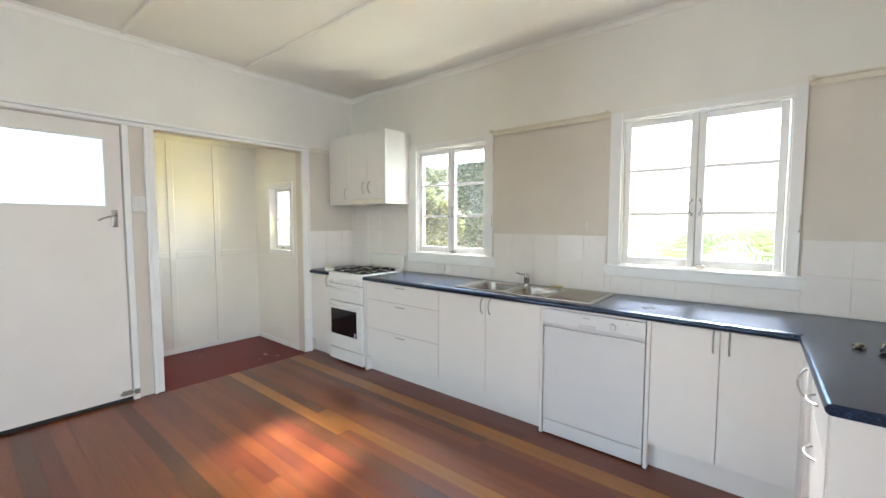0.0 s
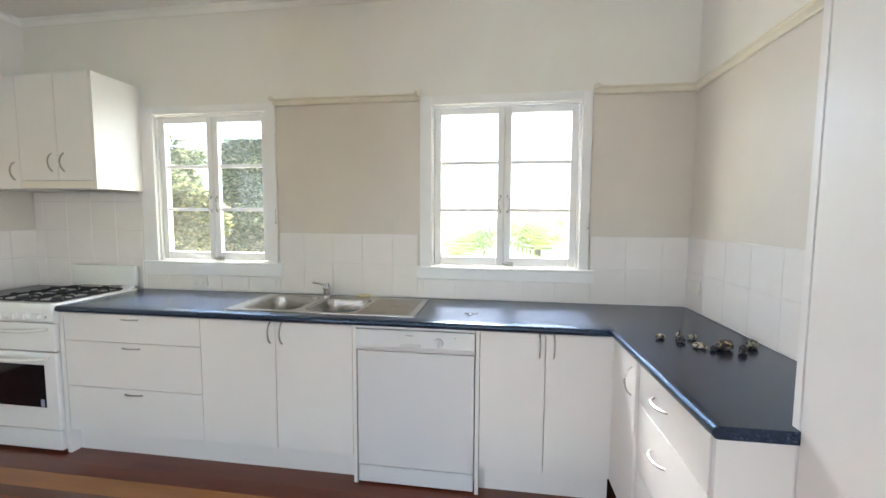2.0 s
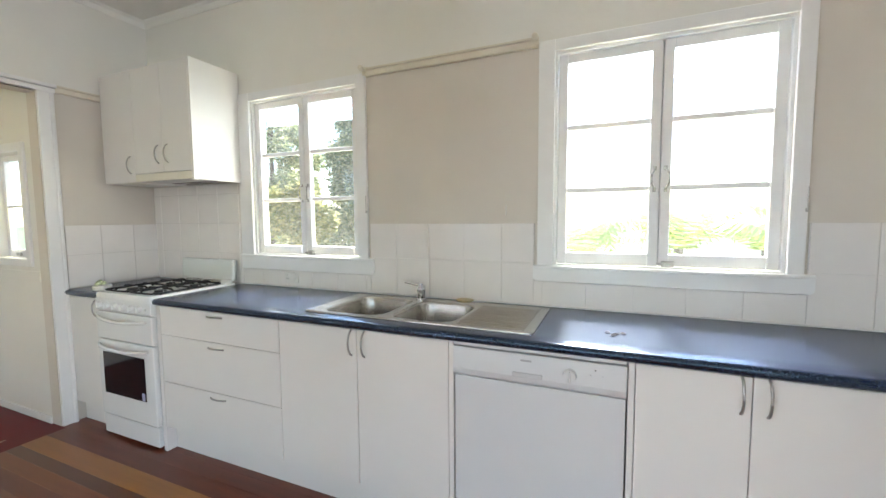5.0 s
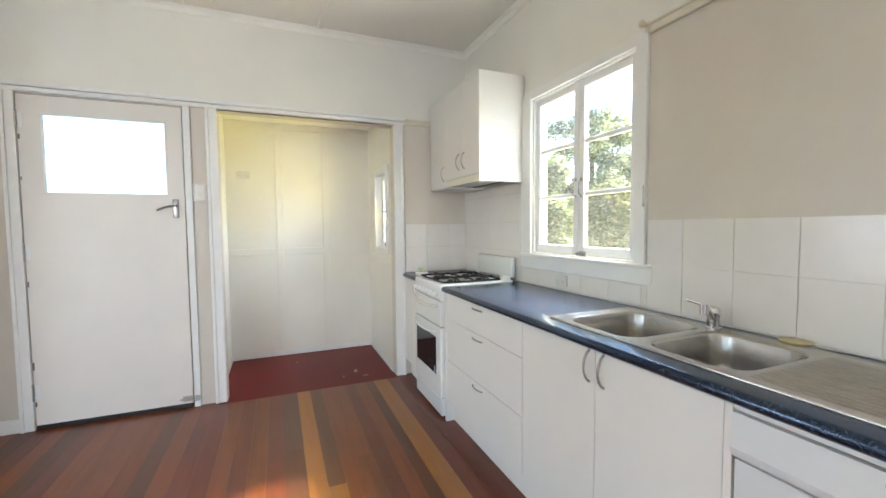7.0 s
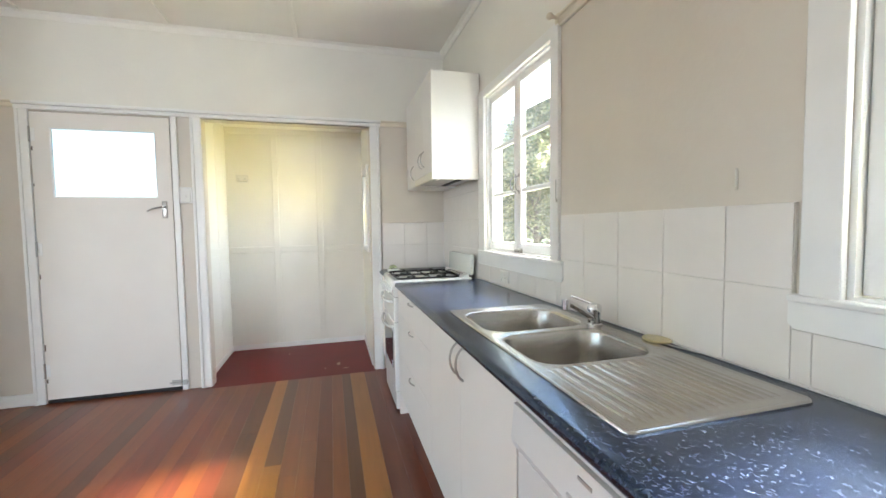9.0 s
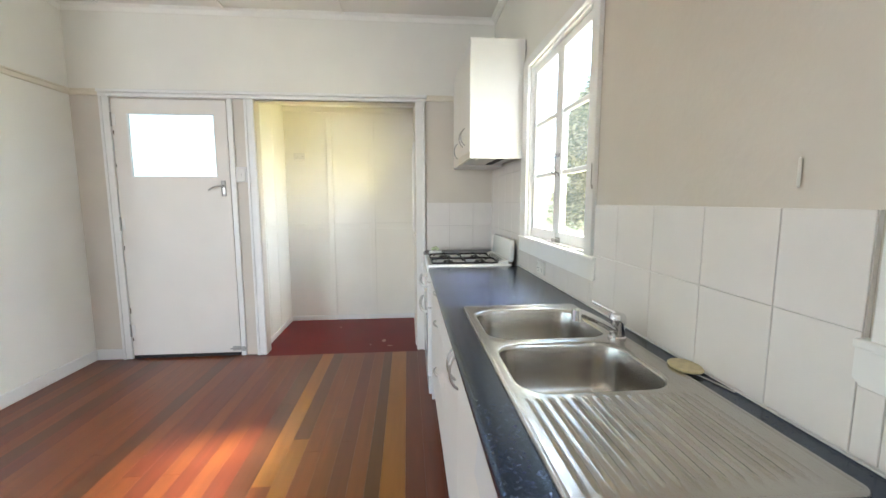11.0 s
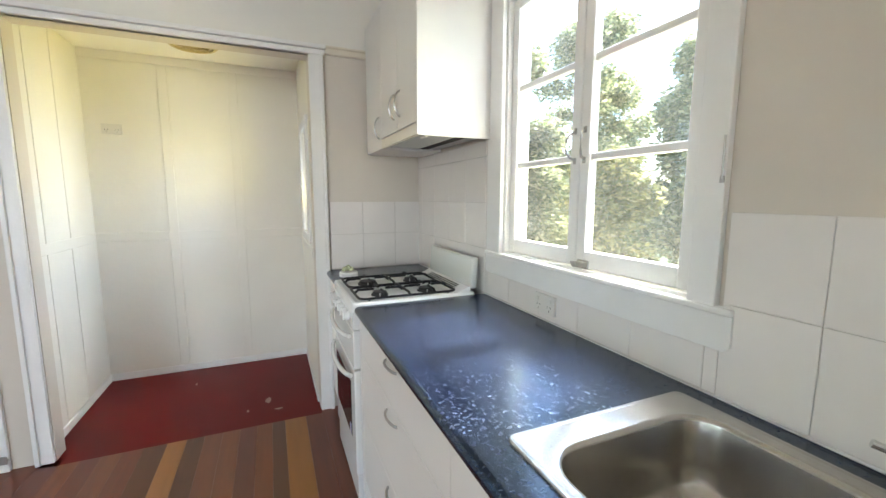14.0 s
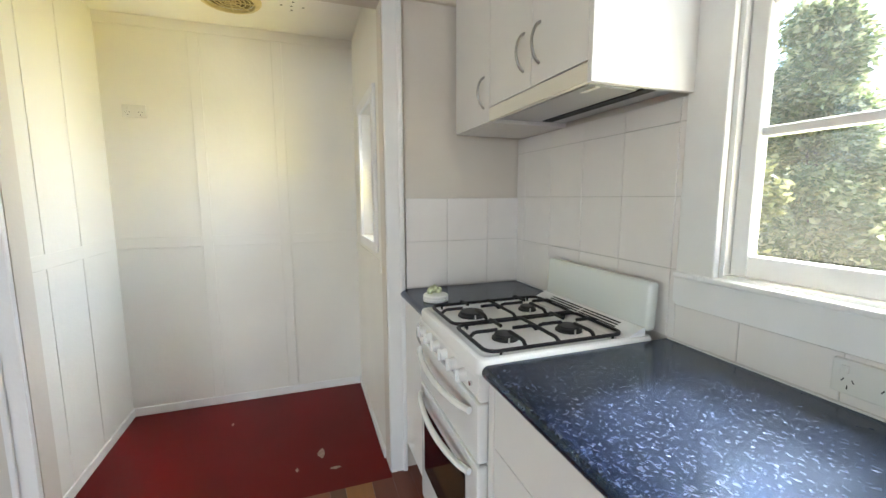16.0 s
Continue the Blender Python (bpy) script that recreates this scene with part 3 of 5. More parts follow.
    cyl(lb, (xl - 0.045, sy0 - 0.012, z0 + 0.027), (xl - 0.010, sy0 - 0.016, z0 + 0.027), 0.005)
    part("latch", lb, PEWTER, win, "metal sash latch")
    return win


casement_window("window_1", *W1, (-2.712, -1.678, 1.012), (0.004, 0.040), "white painted pair of casements with three panes each")
casement_window("window_2", *W2, (-0.682, 0.372, 1.030), (0.020, 0.036), "white painted pair of casements with three panes each")

# bracket of a former curtain rod at each upper corner
for x in (-2.725, -1.675, -0.695, 0.385):
    t = thing("curtain_bracket", x, YW - 0.024, 2.195, "small painted curtain rod bracket at the window's upper corner", "curtain bracket", "curtain brackets")
    bm = B(x - 0.012, x + 0.012, YW - 0.029, YW - 0.024, 2.170, 2.215, r=0.002)
    part("plate", bm, RAIL, t)
    bm = cyl(bmesh.new(), (x, YW - 0.029, 2.197), (x, YW - 0.060, 2.200), 0.008)
    bmesh.ops.create_uvsphere(bm, u_segments=12, v_segments=8, radius=0.016, matrix=Matrix.Translation((x, YW - 0.062, 2.20)))
    part("knob", bm, RAIL, t, smooth=True)

# window stays left on the architraves
for x, z in ((-1.678, 1.44), (0.372, 1.42)):
    t = thing("window_stay", x, YW - 0.02, z, "small worn metal window stay screwed to the architrave", "window stay", "window stays")
    bm = cyl(bmesh.new(), (x - 0.004, YW - 0.026, z - 0.05), (x - 0.004, YW - 0.026, z + 0.04), 0.002, seg=8)
    box(bm, x - 0.010, x - 0.001, YW - 0.0235, YW - 0.0205, z - 0.06, z - 0.045)
    part("rod", bm, PEWTER, t)
tagged(part("wall_hook", B(-0.848, -0.840, YW - 0.008, YW - 0.0003, 1.355, 1.415, r=0.004), WALL), "small painted-over hook on the wall above the tiles", "hook")

# small alcove window
bm = bmesh.new()
a0, a1, c0, c1 = AWIN
for q in ((a0 - 0.055, a0, c0 - 0.05, c1 + 0.055), (a1, a1 + 0.055, c0 - 0.05, c1 + 0.055), (a0, a1, c1, c1 + 0.055), (a0, a1, c0 - 0.05, c0)):
    box(bm, q[0], q[1], YA1 - 0.018, YA1 - 0.0005, q[2], q[3], r=0.003)
aw = structure("window_3", bm, TRIM, "small white painted casement in the alcove", "window")
bm = bmesh.new()
for q in ((a0, a0 + 0.04, c0, c1), (a1 - 0.04, a1, c0, c1), (a0 + 0.04, a1 - 0.04, c0, c0 + 0.05), (a0 + 0.04, a1 - 0.04, c1 - 0.04, c1),
          (a0 + 0.04, a1 - 0.04, (c0 + c1) / 2 - 0.008, (c0 + c1) / 2 + 0.008)):
    box(bm, q[0], q[1], YA1 + 0.055, YA1 + 0.09, q[2], q[3], r=0.003)
asash = part("sash", bm, TRIM, aw)
for q in ((c0 + 0.045, (c0 + c1) / 2 - 0.006), ((c0 + c1) / 2 + 0.006, c1 - 0.035)):
    part("pane", B(a0 + 0.037, a1 - 0.037, YA1 + 0.078, YA1 + 0.081, *q), GLASS, asash)
part("latch", B(a0 + 0.16, a0 + 0.20, YA1 + 0.035, YA1 + 0.054, c0 + 0.01, c0 + 0.035, r=0.003), PEWTER, aw, "metal sash latch")

# ---- door ----
dx1, dx0 = XP + 0.010, XP - 0.030
d0, d1, dz0, dz1 = 0.104, 0.979, 0.030, 2.143
g0, g1, gz0, gz1 = 0.216, 0.884, 1.527, 2.034
bm = bmesh.new()
wall_with_holes(d0, d1, dz0, dz1, [(g0, g1, gz0, gz1)], lambda a, b, c, d: box(bm, dx0, dx1, a, b, c, d))
bmesh.ops.remove_doubles(bm, verts=bm.verts[:], dist=0.0001)
door = structure("door_1", bm, DOOR, "closed cream-white flush door with a frosted upper pane", "door")
part("pane", B(dx0 + 0.016, dx0 + 0.021, g0 - 0.004, g1 + 0.004, gz0 - 0.004, gz1 + 0.004), FROST, door, "frosted glass pane").visible_shadow = False
bm = bmesh.new()
for q in ((g0, g0 + 0.010, gz0, gz1), (g1 - 0.010, g1, gz0, gz1), (g0 + 0.01, g1 - 0.01, gz0, gz0 + 0.010), (g0 + 0.01, g1 - 0.01, gz1 - 0.010, gz1)):
    box(bm, dx0 + 0.022, dx1 + 0.001, q[0], q[1], q[2], q[3], r=0.002)
part("glazing_bead", bm, TRIM, door)
part("door_stop", B(dx0 - 0.012, dx0 - 0.001, d0 - 0.003, d1 + 0.003, 2.12, 2.15), TRIM, door)
bm = bmesh.new()
hy, hz = 0.925, 1.438
box(bm, dx1, dx1 + 0.006, hy - 0.018, hy + 0.018, hz - 0.065, hz + 0.065, r=0.005, seg=2)
cyl(bm, (dx1 + 0.004, hy, hz + 0.02), (dx1 + 0.045, hy, hz + 0.02), 0.009)
tube(bm, [(dx1 + 0.043, hy + 0.004, hz + 0.02), (dx1 + 0.046, hy - 0.03, hz + 0.017), (dx1 + 0.044, hy - 0.07, hz + 0.006), (dx1 + 0.042, hy - 0.105, hz - 0.014)], 0.0065)
cyl(bm, (dx1 + 0.005, hy, hz - 0.035), (dx1 + 0.008, hy, hz - 0.035), 0.006)
part("door_handle", bm, PEWTER, door, "worn metal lever handle on a long plate", smooth=True)
for z in (0.25, 1.15, 1.98):
    bm = B(dx1 + 0.0005, dx1 + 0.003, d0, d0 + 0.028, z - 0.045, z + 0.045)
    hinge = part("hinge", bm, TRIM, door, "painted butt hinge with a worn bare knuckle")
    part("knuckle", cyl(bmesh.new(), (dx1 + 0.008, d0 - 0.003, z - 0.055), (dx1 + 0.008, d0 - 0.003, z + 0.055), 0.0065, seg=10), PEWTER, hinge, "worn bare metal knuckle")
for z, h_, y_ in ((1.88, 0.030, 0.010), (1.62, 0.022, 0.007), (0.95, 0.035, 0.008), (0.42, 0.05, 0.009), (0.17, 0.03, 0.010)):
    part("paint_chip", B(dx1 + 0.0003, dx1 + 0.0008, d0 + 0.001, d0 + y_, z - h_ / 2, z + h_ / 2), BARK, door, "bare chip in the door's painted edge")
bm = B(dx1 + 0.0005, dx1 + 0.004, 0.915, 0.978, 0.045, 0.085, r=0.001)
cyl(bm, (dx1 + 0.012, 0.90, 0.065), (dx1 + 0.012, 1.03, 0.065), 0.006, seg=10)
box(bm, XP + 0.0225, XP + 0.028, 0.992, 1.026, 0.045, 0.085, r=0.001)
part("bolt", bm, PEWTER, door, "small metal barrel bolt")
# near-black colour paints the shade of the gap; the height stops daylight
structure("threshold", B(XP - 0.1, XP + 0.004, DOORWAY[0], DOORWAY[1], -0.02, 0.028, r=0.003), DARK, "threshold coloured near-black for the shaded gap under the door", "trim")
bm = bmesh.new()
for q in ((DOORWAY[0] - 0.002, DOORWAY[0] + 0.0), (DOORWAY[1], DOORWAY[1] + 0.002)):
    box(bm, XP - 0.1, XP - 0.001, q[0], q[1], 0.0, 2.15)
structure("door_lining", bm, TRIM, "white painted door lining", "trim")

# ---- cabinet parts ----


def bow_handle(parent, p, along, out, length=0.11, rise=0.028, label="brushed metal bow handle"):
    """A flat bow handle centred at p, along one axis, standing out along another."""
    p, along, out = Vector(p), Vector(along), Vector(out)
    bm = bmesh.new()
    pts = [p + along * (length / 2 * s) + out * (rise * (1 - s * s) ** 0.7) for s in [i / 7 for i in range(-7, 8)]]
    tube(bm, pts, 0.0045, 8)
    return part("handle", bm, PEWTER, parent, label, smooth=True)


def base_unit(name, x0, x1, label, fronts, plinth=0.15, group="base units"):
    """A floor unit along the window wall. fronts: (x0, x1, z0, z1, handle) with the handle 'l', 'r' or 'd' for a drawer."""
    u = thing(name, (x0 + x1) / 2, 2.88, 0.0, label, "kitchen cabinet", group)
    for nm, q in (("side_panel", (x0, x0 + 0.016, FRONT + 0.028, YW - 0.012, plinth, 0.862)), ("side_panel", (x1 - 0.016, x1, FRONT + 0.028, YW - 0.012, plinth, 0.862)),
                  ("bottom_panel", (x0 + 0.016, x1 - 0.016, FRONT + 0.028, YW - 0.012, plinth, plinth + 0.016)), ("back_panel", (x0 + 0.016, x1 - 0.016, YW - 0.020, YW - 0.012, plinth + 0.016, 0.862))):
        part(nm, B(*q), UNIT, u)
    part("plinth", B(x0, x1, FRONT + 0.055, FRONT + 0.071, 0.0, plinth), UNIT, u)
    for a, b, c, d, h in fronts:
        f = part("drawer" if h == "d" else "door", B(a + 0.0017, b - 0.0017, FRONT, FRONT + 0.018, c + 0.0017, d - 0.0017, r=0.0007), UNIT, u)
        if h == "d":
            bow_handle(f, ((a + b) / 2, FRONT, d - 0.028 if d > 0.8 else d - 0.032), (1, 0, 0), (0, -0.8, 0.1), 0.115, 0.022)
        else:
            bow_handle(f, (b - 0.028 if h == "r" else a + 0.040, FRONT, 0.80), (0, 0, 1), (0, -1, 0), 0.115)
    return u


DZ = (0.148, 0.422, 0.697, 0.862)
part("filler", B(-2.728, -2.702, FRONT - 0.002, 3.1, 0.0, 0.862, r=0.001), UNIT,
     thing("end_panel", -2.715, 2.85, 0, "narrow white laminate end panel beside the cooker", "end panel"))
base_unit("drawer_unit", -2.700, -1.812, "white laminate unit with three wide drawers under the worktop",
          [(-2.700, -1.812, DZ[i], DZ[i + 1], "d") for i in range(3)])
base_unit("sink_unit", -1.812, -0.925, "white laminate double-door unit under the sink", [(-1.812, -1.362, 0.148, 0.862, "r"), (-1.362, -0.925, 0.148, 0.862, "l")])
t = thing("end_panel", -0.914, 2.85, 0, "narrow white laminate end panel beside the dishwasher", "end panel", "end panels")
part("panel", B(-0.923, -0.903, FRONT - 0.004, 3.15, 0.0, 0.862, r=0.001), UNIT, t)
t = thing("end_panel", -0.266, 2.85, 0, "narrow white laminate end panel beside the dishwasher", "end panel", "end panels")
part("panel", B(-0.276, -0.256, FRONT - 0.004, 3.15, 0.0, 0.862, r=0.001), UNIT, t)
base_unit("cupboard_unit", -0.255, 0.392, "white laminate double-door unit beside the dishwasher", [(-0.255, 0.066, 0.148, 0.862, "r"), (0.066, 0.392, 0.148, 0.862, "l")])
base_unit("narrow_unit", -3.64, -3.285, "narrow white laminate unit between cooker and wall", [(-3.64, -3.285, 0.148, 0.862, "r")])

# units of the return leg, fronts facing along -x
RX = 0.384
RD = RX + 0.013                         # front of the drawers, a little further in
u = thing("corner_unit", 0.68, 2.3, 0, "white laminate corner unit with one narrow door", "kitchen cabinet", "base units")
bm = B(RX + 0.027, XR - 0.012, 2.262, FRONT + 0.018, 0.15, 0.862)
part("body", bm, UNIT, u)
part("plinth", B(RX + 0.055, RX + 0.071, 2.262, FRONT + 0.055, 0, 0.15), UNIT, u)
f = part("door", B(RX, RX + 0.018, 2.266, FRONT - 0.004, 0.15, 0.860, r=0.0007), UNIT, u)
bow_handle(f, (RX, 2.315, 0.76), (0, 0, 1), (-1, 0, 0), 0.12)
u = thing("drawer_unit", 0.68, 1.98, 0, "white laminate unit with three drawers at the end of the worktop", "kitchen cabinet", "base units")
part("body", B(RD + 0.027, XR - 0.012, 1.716, 2.260, 0.15, 0.862), UNIT, u)
part("plinth", B(RD + 0.055, RD + 0.071, 1.716, 2.260, 0, 0.15), UNIT, u)
for c, d, hz2 in ((0.697, 0.860, 0.785), (0.422, 0.695, 0.59), (0.150, 0.420, 0.385)):
    f = part("drawer", B(RD, RD + 0.018, 1.719, 2.2605, c + 0.001, d - 0.001, r=0.0007), UNIT, u)
    bow_handle(f, (RD, 2.045, hz2), (0, 1, 0), (-1, 0, 0), 0.12)
part("side_panel", B(RD + 0.004, 0.588, 1.697, 1.714, 0.0, 0.862, r=0.001), UNIT, u)

# tall cupboard
u = thing("tall_cupboard", 0.79, 1.38, 0, "tall white laminate cupboard at the end of the worktop", "cupboard")
PX = 0.592
part("body", B(PX + 0.019, XR - 0.012, 1.02, 1.722, 0.0, 2.42), UNIT, u)
part("end_panel", B(PX - 0.002, PX + 0.018, 1.700, 1.722, 0.0, 2.42), UNIT, u)
for ya_, yb_, hy_ in ((1.301, 1.697, 1.338), (1.02, 1.298, 1.261)):
    f = part("door", B(PX, PX + 0.018, ya_, yb_, 0.15, 2.42, r=0.001), UNIT, u)
    bow_handle(f, (PX, hy_, 1.252), (0, 0, 1), (-1, 0, 0), 0.12, 0.03)
part("plinth", B(PX + 0.004, PX + 0.016, 1.02, 1.699, 0.0, 0.148), UNIT, u)

# ---- worktop ----
Z0, Z1 = BENCH - BENCH_T, BENCH
YT = YW - 0.0105


def nose(u, v, n=7):
    """A postformed front edge: profile from the underside round the front to the top, back at v."""
    s = 1 if v > u else -1
    r = BENCH_T / 2
    pts = [(u + s * r - s * r * math.sin(radians(180 * i / n)), Z0 + r - r * math.cos(radians(180 * i / n))) for i in range(n + 1)]
    return pts + [(v, Z1), (v, Z0)]


bench = thing("worktop", -0.9, 2.88, Z0, "dark blue-black speckled laminate worktop with a rounded front edge", "worktop")
SX0, SX1, SY0, SY1 = -1.713, -0.606, 2.655, 3.120
bm = bmesh.new()
extrude_profile(bm, nose(BENCH_Y, 2.68), "x", -2.733, 0.381)
part("front_edge", bm, LAMINATE, bench, smooth=True)
SKEW = 0.022                            # the return leg's front stands this much further right at its end
bm = bmesh.new()
loft(bm, [[(u, 1.690, v) for u, v in nose(0.363 + SKEW, 0.42)], [(u, 2.57, v) for u, v in nose(0.363, 0.42)]], True, True)
part("front_edge", bm, LAMINATE, bench, smooth=True)
for q in ((-2.733, SX0 + 0.02, 2.68, YT), (SX1 - 0.02, 0.381, 2.68, YT), (SX0 + 0.02, SX1 - 0.02, SY1 - 0.012, YT), (0.381, XR - 0.0105, 2.57, YT), (0.42, 0.590, 1.690, 2.57), (0.590, XR - 0.0105, 1.724, 2.57)):
    part("top", B(*q, Z0, Z1), LAMINATE, bench)
bench2 = thing("worktop", -3.46, 2.88, Z0, "short dark speckled laminate worktop between cooker and wall", "worktop")
bm = bmesh.new()
extrude_profile(bm, nose(BENCH_Y, 2.68), "x", XP + 0.0105, -3.28)
part("front_edge", bm, LAMINATE, bench2, smooth=True)
part("top", B(XP + 0.0105, -3.28, 2.68, YT, Z0, Z1), LAMINATE, bench2)
structure("sealant", B(-2.73, XR - 0.01, YT - 0.006, YT, BENCH, BENCH + 0.005, r=0.002), TRIM, "white sealant line", "trim")
structure("sealant", B(XR - 0.0165, XR - 0.0105, 1.73, YT - 0.006, BENCH, BENCH + 0.005, r=0.002), TRIM, "white sealant line", "trim")
structure("sealant", B(-3.63, -3.28, YT - 0.006, YT, BENCH, BENCH + 0.005, r=0.002), TRIM, "white sealant line", "trim")

# ---- sink ----
sink = thing("kitchen_sink", (SX0 + SX1) / 2, 2.9, BENCH, "stainless steel double-bowl sink with a ribbed drainer", "kitchen sink")
ZS = BENCH + 0.006
B1 = (-1.640, -1.308, 2.69, 3.078)
B2 = (-1.262, -0.955, 2.69, 3.060)


def plate_with_bowls():
    bm = bmesh.new()
    n = 8
    xc = (B1[1] + B2[0]) / 2

    def cell(outer, bowl):
        """Fills between a rectangle and a rounded bowl opening."""
        inner = rounded(*bowl, 0.075, ZS, n)
        x0, x1, y0, y1 = outer
        ring = []
        for p in inner:
            cx, cy = (bowl[0] + bowl[1]) / 2, (bowl[2] + bowl[3]) / 2
            dx, dy = p[0] - cx, p[1] - cy
            s = min((x1 - cx) / dx if dx > 1e-9 else (x0 - cx) / dx if dx < -1e-9 else 1e9, (y1 - cy) / dy if dy > 1e-9 else (y0 - cy) / dy if dy < -1e-9 else 1e9)
            ring.append([cx + dx * s, cy + dy * s, ZS])
        cx, cy = (bowl[0] + bowl[1]) / 2, (bowl[2] + bowl[3]) / 2
        for qx, qy in ((x1, y1), (x0, y1), (x0, y0), (x1, y0)):
            want = math.atan2(qy - cy, qx - cx)
            k = min(range(len(inner)), key=lambda i: abs(math.remainder(math.atan2(inner[i][1] - cy, inner[i][0] - cx) - want, 2 * math.pi)))
            ring[k] = [qx, qy, ZS]
        # a pressed lip, then the bowl's wall and floor
        def off(d, z, r):
            return rounded(bowl[0] + d, bowl[1] - d, bowl[2] + d, bowl[3] - d, r, z, n)
        loops = [ring, rounded(bowl[0] - 0.010, bowl[1] + 0.010, bowl[2] - 0.010, bowl[3] + 0.010, 0.085, ZS, n), off(-0.004, ZS - 0.001, 0.079), off(0.0, ZS - 0.004, 0.075), off(0.003, ZS - 0.012, 0.072),
                 off(0.010, ZS - 0.10, 0.068), off(0.016, ZS - 0.135, 0.064), off(0.030, ZS - 0.152, 0.055), off(0.055, ZS - 0.158, 0.045), off(0.11, ZS - 0.161, 0.03)]
        loft(bm, loops, False, True)
    cell((SX0 + 0.012, xc, SY0 + 0.012, SY1 - 0.012), B1)
    cell((xc, B2[1] + 0.022, SY0 + 0.012, SY1 - 0.012), B2)
    return bm


bm = plate_with_bowls()
# rolled rim round the whole sink
rim = []
for d, z in ((0.012, ZS), (0.007, ZS + 0.0015), (0.003, ZS + 0.001), (0.0, ZS - 0.003), (0.0, BENCH + 0.0002)):
    rim.append(rounded(SX0 + d, SX1 - d, SY0 + d, SY1 - d, 0.002 if d > 0.01 else 0.02 - d, z, 4))
loft(bm, rim)
# ribbed drainer
dx0_, dx1_ = B2[1] + 0.022, SX1 - 0.010
ny, nx = 130, 26
grid = []
for j in range(ny + 1):
    y = SY0 + 0.010 + (SY1 - SY0 - 0.020) * j / ny
    row = []
    for i in range(nx + 1):
        x = dx0_ + (dx1_ - dx0_) * i / nx
        ph = (y - 2.69) / 0.0255
        k = 0.0
        if 2.69 < y < 3.07 and 1 <= i <= nx - 3:
            k = max(0.0, math.cos(2 * math.pi * ph)) ** 2 * 0.0035
        row.append(bm.verts.new((x, y, ZS + k)))
    grid.append(row)
for a, b in zip(grid, grid[1:]):
    for i in range(nx):
        bm.faces.new((a[i], a[i + 1], b[i + 1], b[i]))
part("basin", bm, STEEL, sink, smooth=True)
for bx in (B1, B2):
    cx, cy = (bx[0] + bx[1]) / 2, (bx[2] + bx[3]) / 2
    bm = bmesh.new()
    zz = ZS - 0.1605
    ringp = lambda r, z: [(cx + r * math.cos(2 * math.pi * k / 32), cy + r * math.sin(2 * math.pi * k / 32), z) for k in range(32)]
    loft(bm, [ringp(0.045, zz), ringp(0.043, zz + 0.003), ringp(0.036, zz + 0.002), ringp(0.032, zz - 0.004), ringp(0.008, zz - 0.006)], False, True)
    part("waste", bm, CHROME, sink, "round chrome sink waste", smooth=True)
# mixer tap
tx, ty = -1.285, 3.083
tap = thing("mixer_tap", tx, ty, ZS, "chrome single-lever mixer tap behind the sink bowls", "tap")
bm = bmesh.new()
ringt = lambda r, z: [(tx + r * math.cos(2 * math.pi * k / 24), ty + r * math.sin(2 * math.pi * k / 24), z) for k in range(24)]
loft(bm, [ringt(0.027, ZS), ringt(0.027, ZS + 0.006), ringt(0.022, ZS + 0.010), ringt(0.022, ZS + 0.045), ringt(0.025, ZS + 0.050), ringt(0.025, ZS + 0.068), ringt(0.020, ZS + 0.078), ringt(0.008, ZS + 0.082)], True, True)
part("body", bm, CHROME, tap, smooth=True)
bm = bmesh.new()
sd = Vector((0.42, -0.90, 0)).normalized()
bp0 = Vector((tx, ty, ZS + 0.032))
pts = [bp0 + sd * a + Vector((0, 0, b)) for a, b in ((0.012, -0.004), (0.06, 0.022), (0.12, 0.052), (0.165, 0.072), (0.185, 0.076))]
tube(bm, pts, 0.0115, 14)
cyl(bm, pts[-1] + Vector((0, 0, 0.010)), pts[-1] + Vector((0, 0, -0.022)), 0.0135, seg=16)
part("spout", bm, CHROME, tap, smooth=True)
bm = bmesh.new()
lp = [Vector((tx, ty, ZS + 0.076)), Vector((tx - 0.018, ty - 0.010, ZS + 0.082)), Vector((tx - 0.050, ty - 0.030, ZS + 0.092)), Vector((tx - 0.076, ty - 0.046, ZS + 0.100))]
tube(bm, lp, 0.006, 10)
part("lever", bm, CHROME, tap, smooth=True)

# plug lid with its thin cord behind the sink
t = thing("sink_plug_cover", -1.06, 3.155, BENCH, "round pale brass-coloured plug cover lying behind the sink", "plug cover")
bm = bmesh.new()
lc = Vector((-1.055, 3.142, BENCH + 0.011))
lr = lambda r, z: [(lc.x + r * math.cos(2 * math.pi * k / 32), lc.y + 0.75 * r * math.sin(2 * math.pi * k / 32), lc.z + z) for k in range(32)]
loft(bm, [lr(0.046, -0.004), lr(0.049, 0.0), lr(0.046, 0.003), lr(0.020, 0.004)], True, True)
part("disc", bm, LID, t, smooth=True)
bm = tube(bmesh.new(), [(-1.02, 3.146, BENCH + 0.004), (-0.99, 3.156, BENCH + 0.003), (-0.955, 3.163, BENCH + 0.003), (-0.925, 3.167, BENCH + 0.003)], 0.0018, 6)
part("cord", bm, PLASTIC, t)

# ---- dishwasher ----
dw = thing("dishwasher", -0.59, 2.9, 0, "white freestanding dishwasher under the worktop", "dishwasher")
x0, x1 = -0.8995, -0.2795
part("body", B(x0 + 0.004, x1 - 0.004, FRONT + 0.02, 3.15, 0.02, 0.855), ENAMEL_DW, dw)
part("top", B(x0, x1, FRONT - 0.008, FRONT + 0.02, 0.853, 0.872, r=0.003), ENAMEL_DW, dw)
bm = bmesh.new()
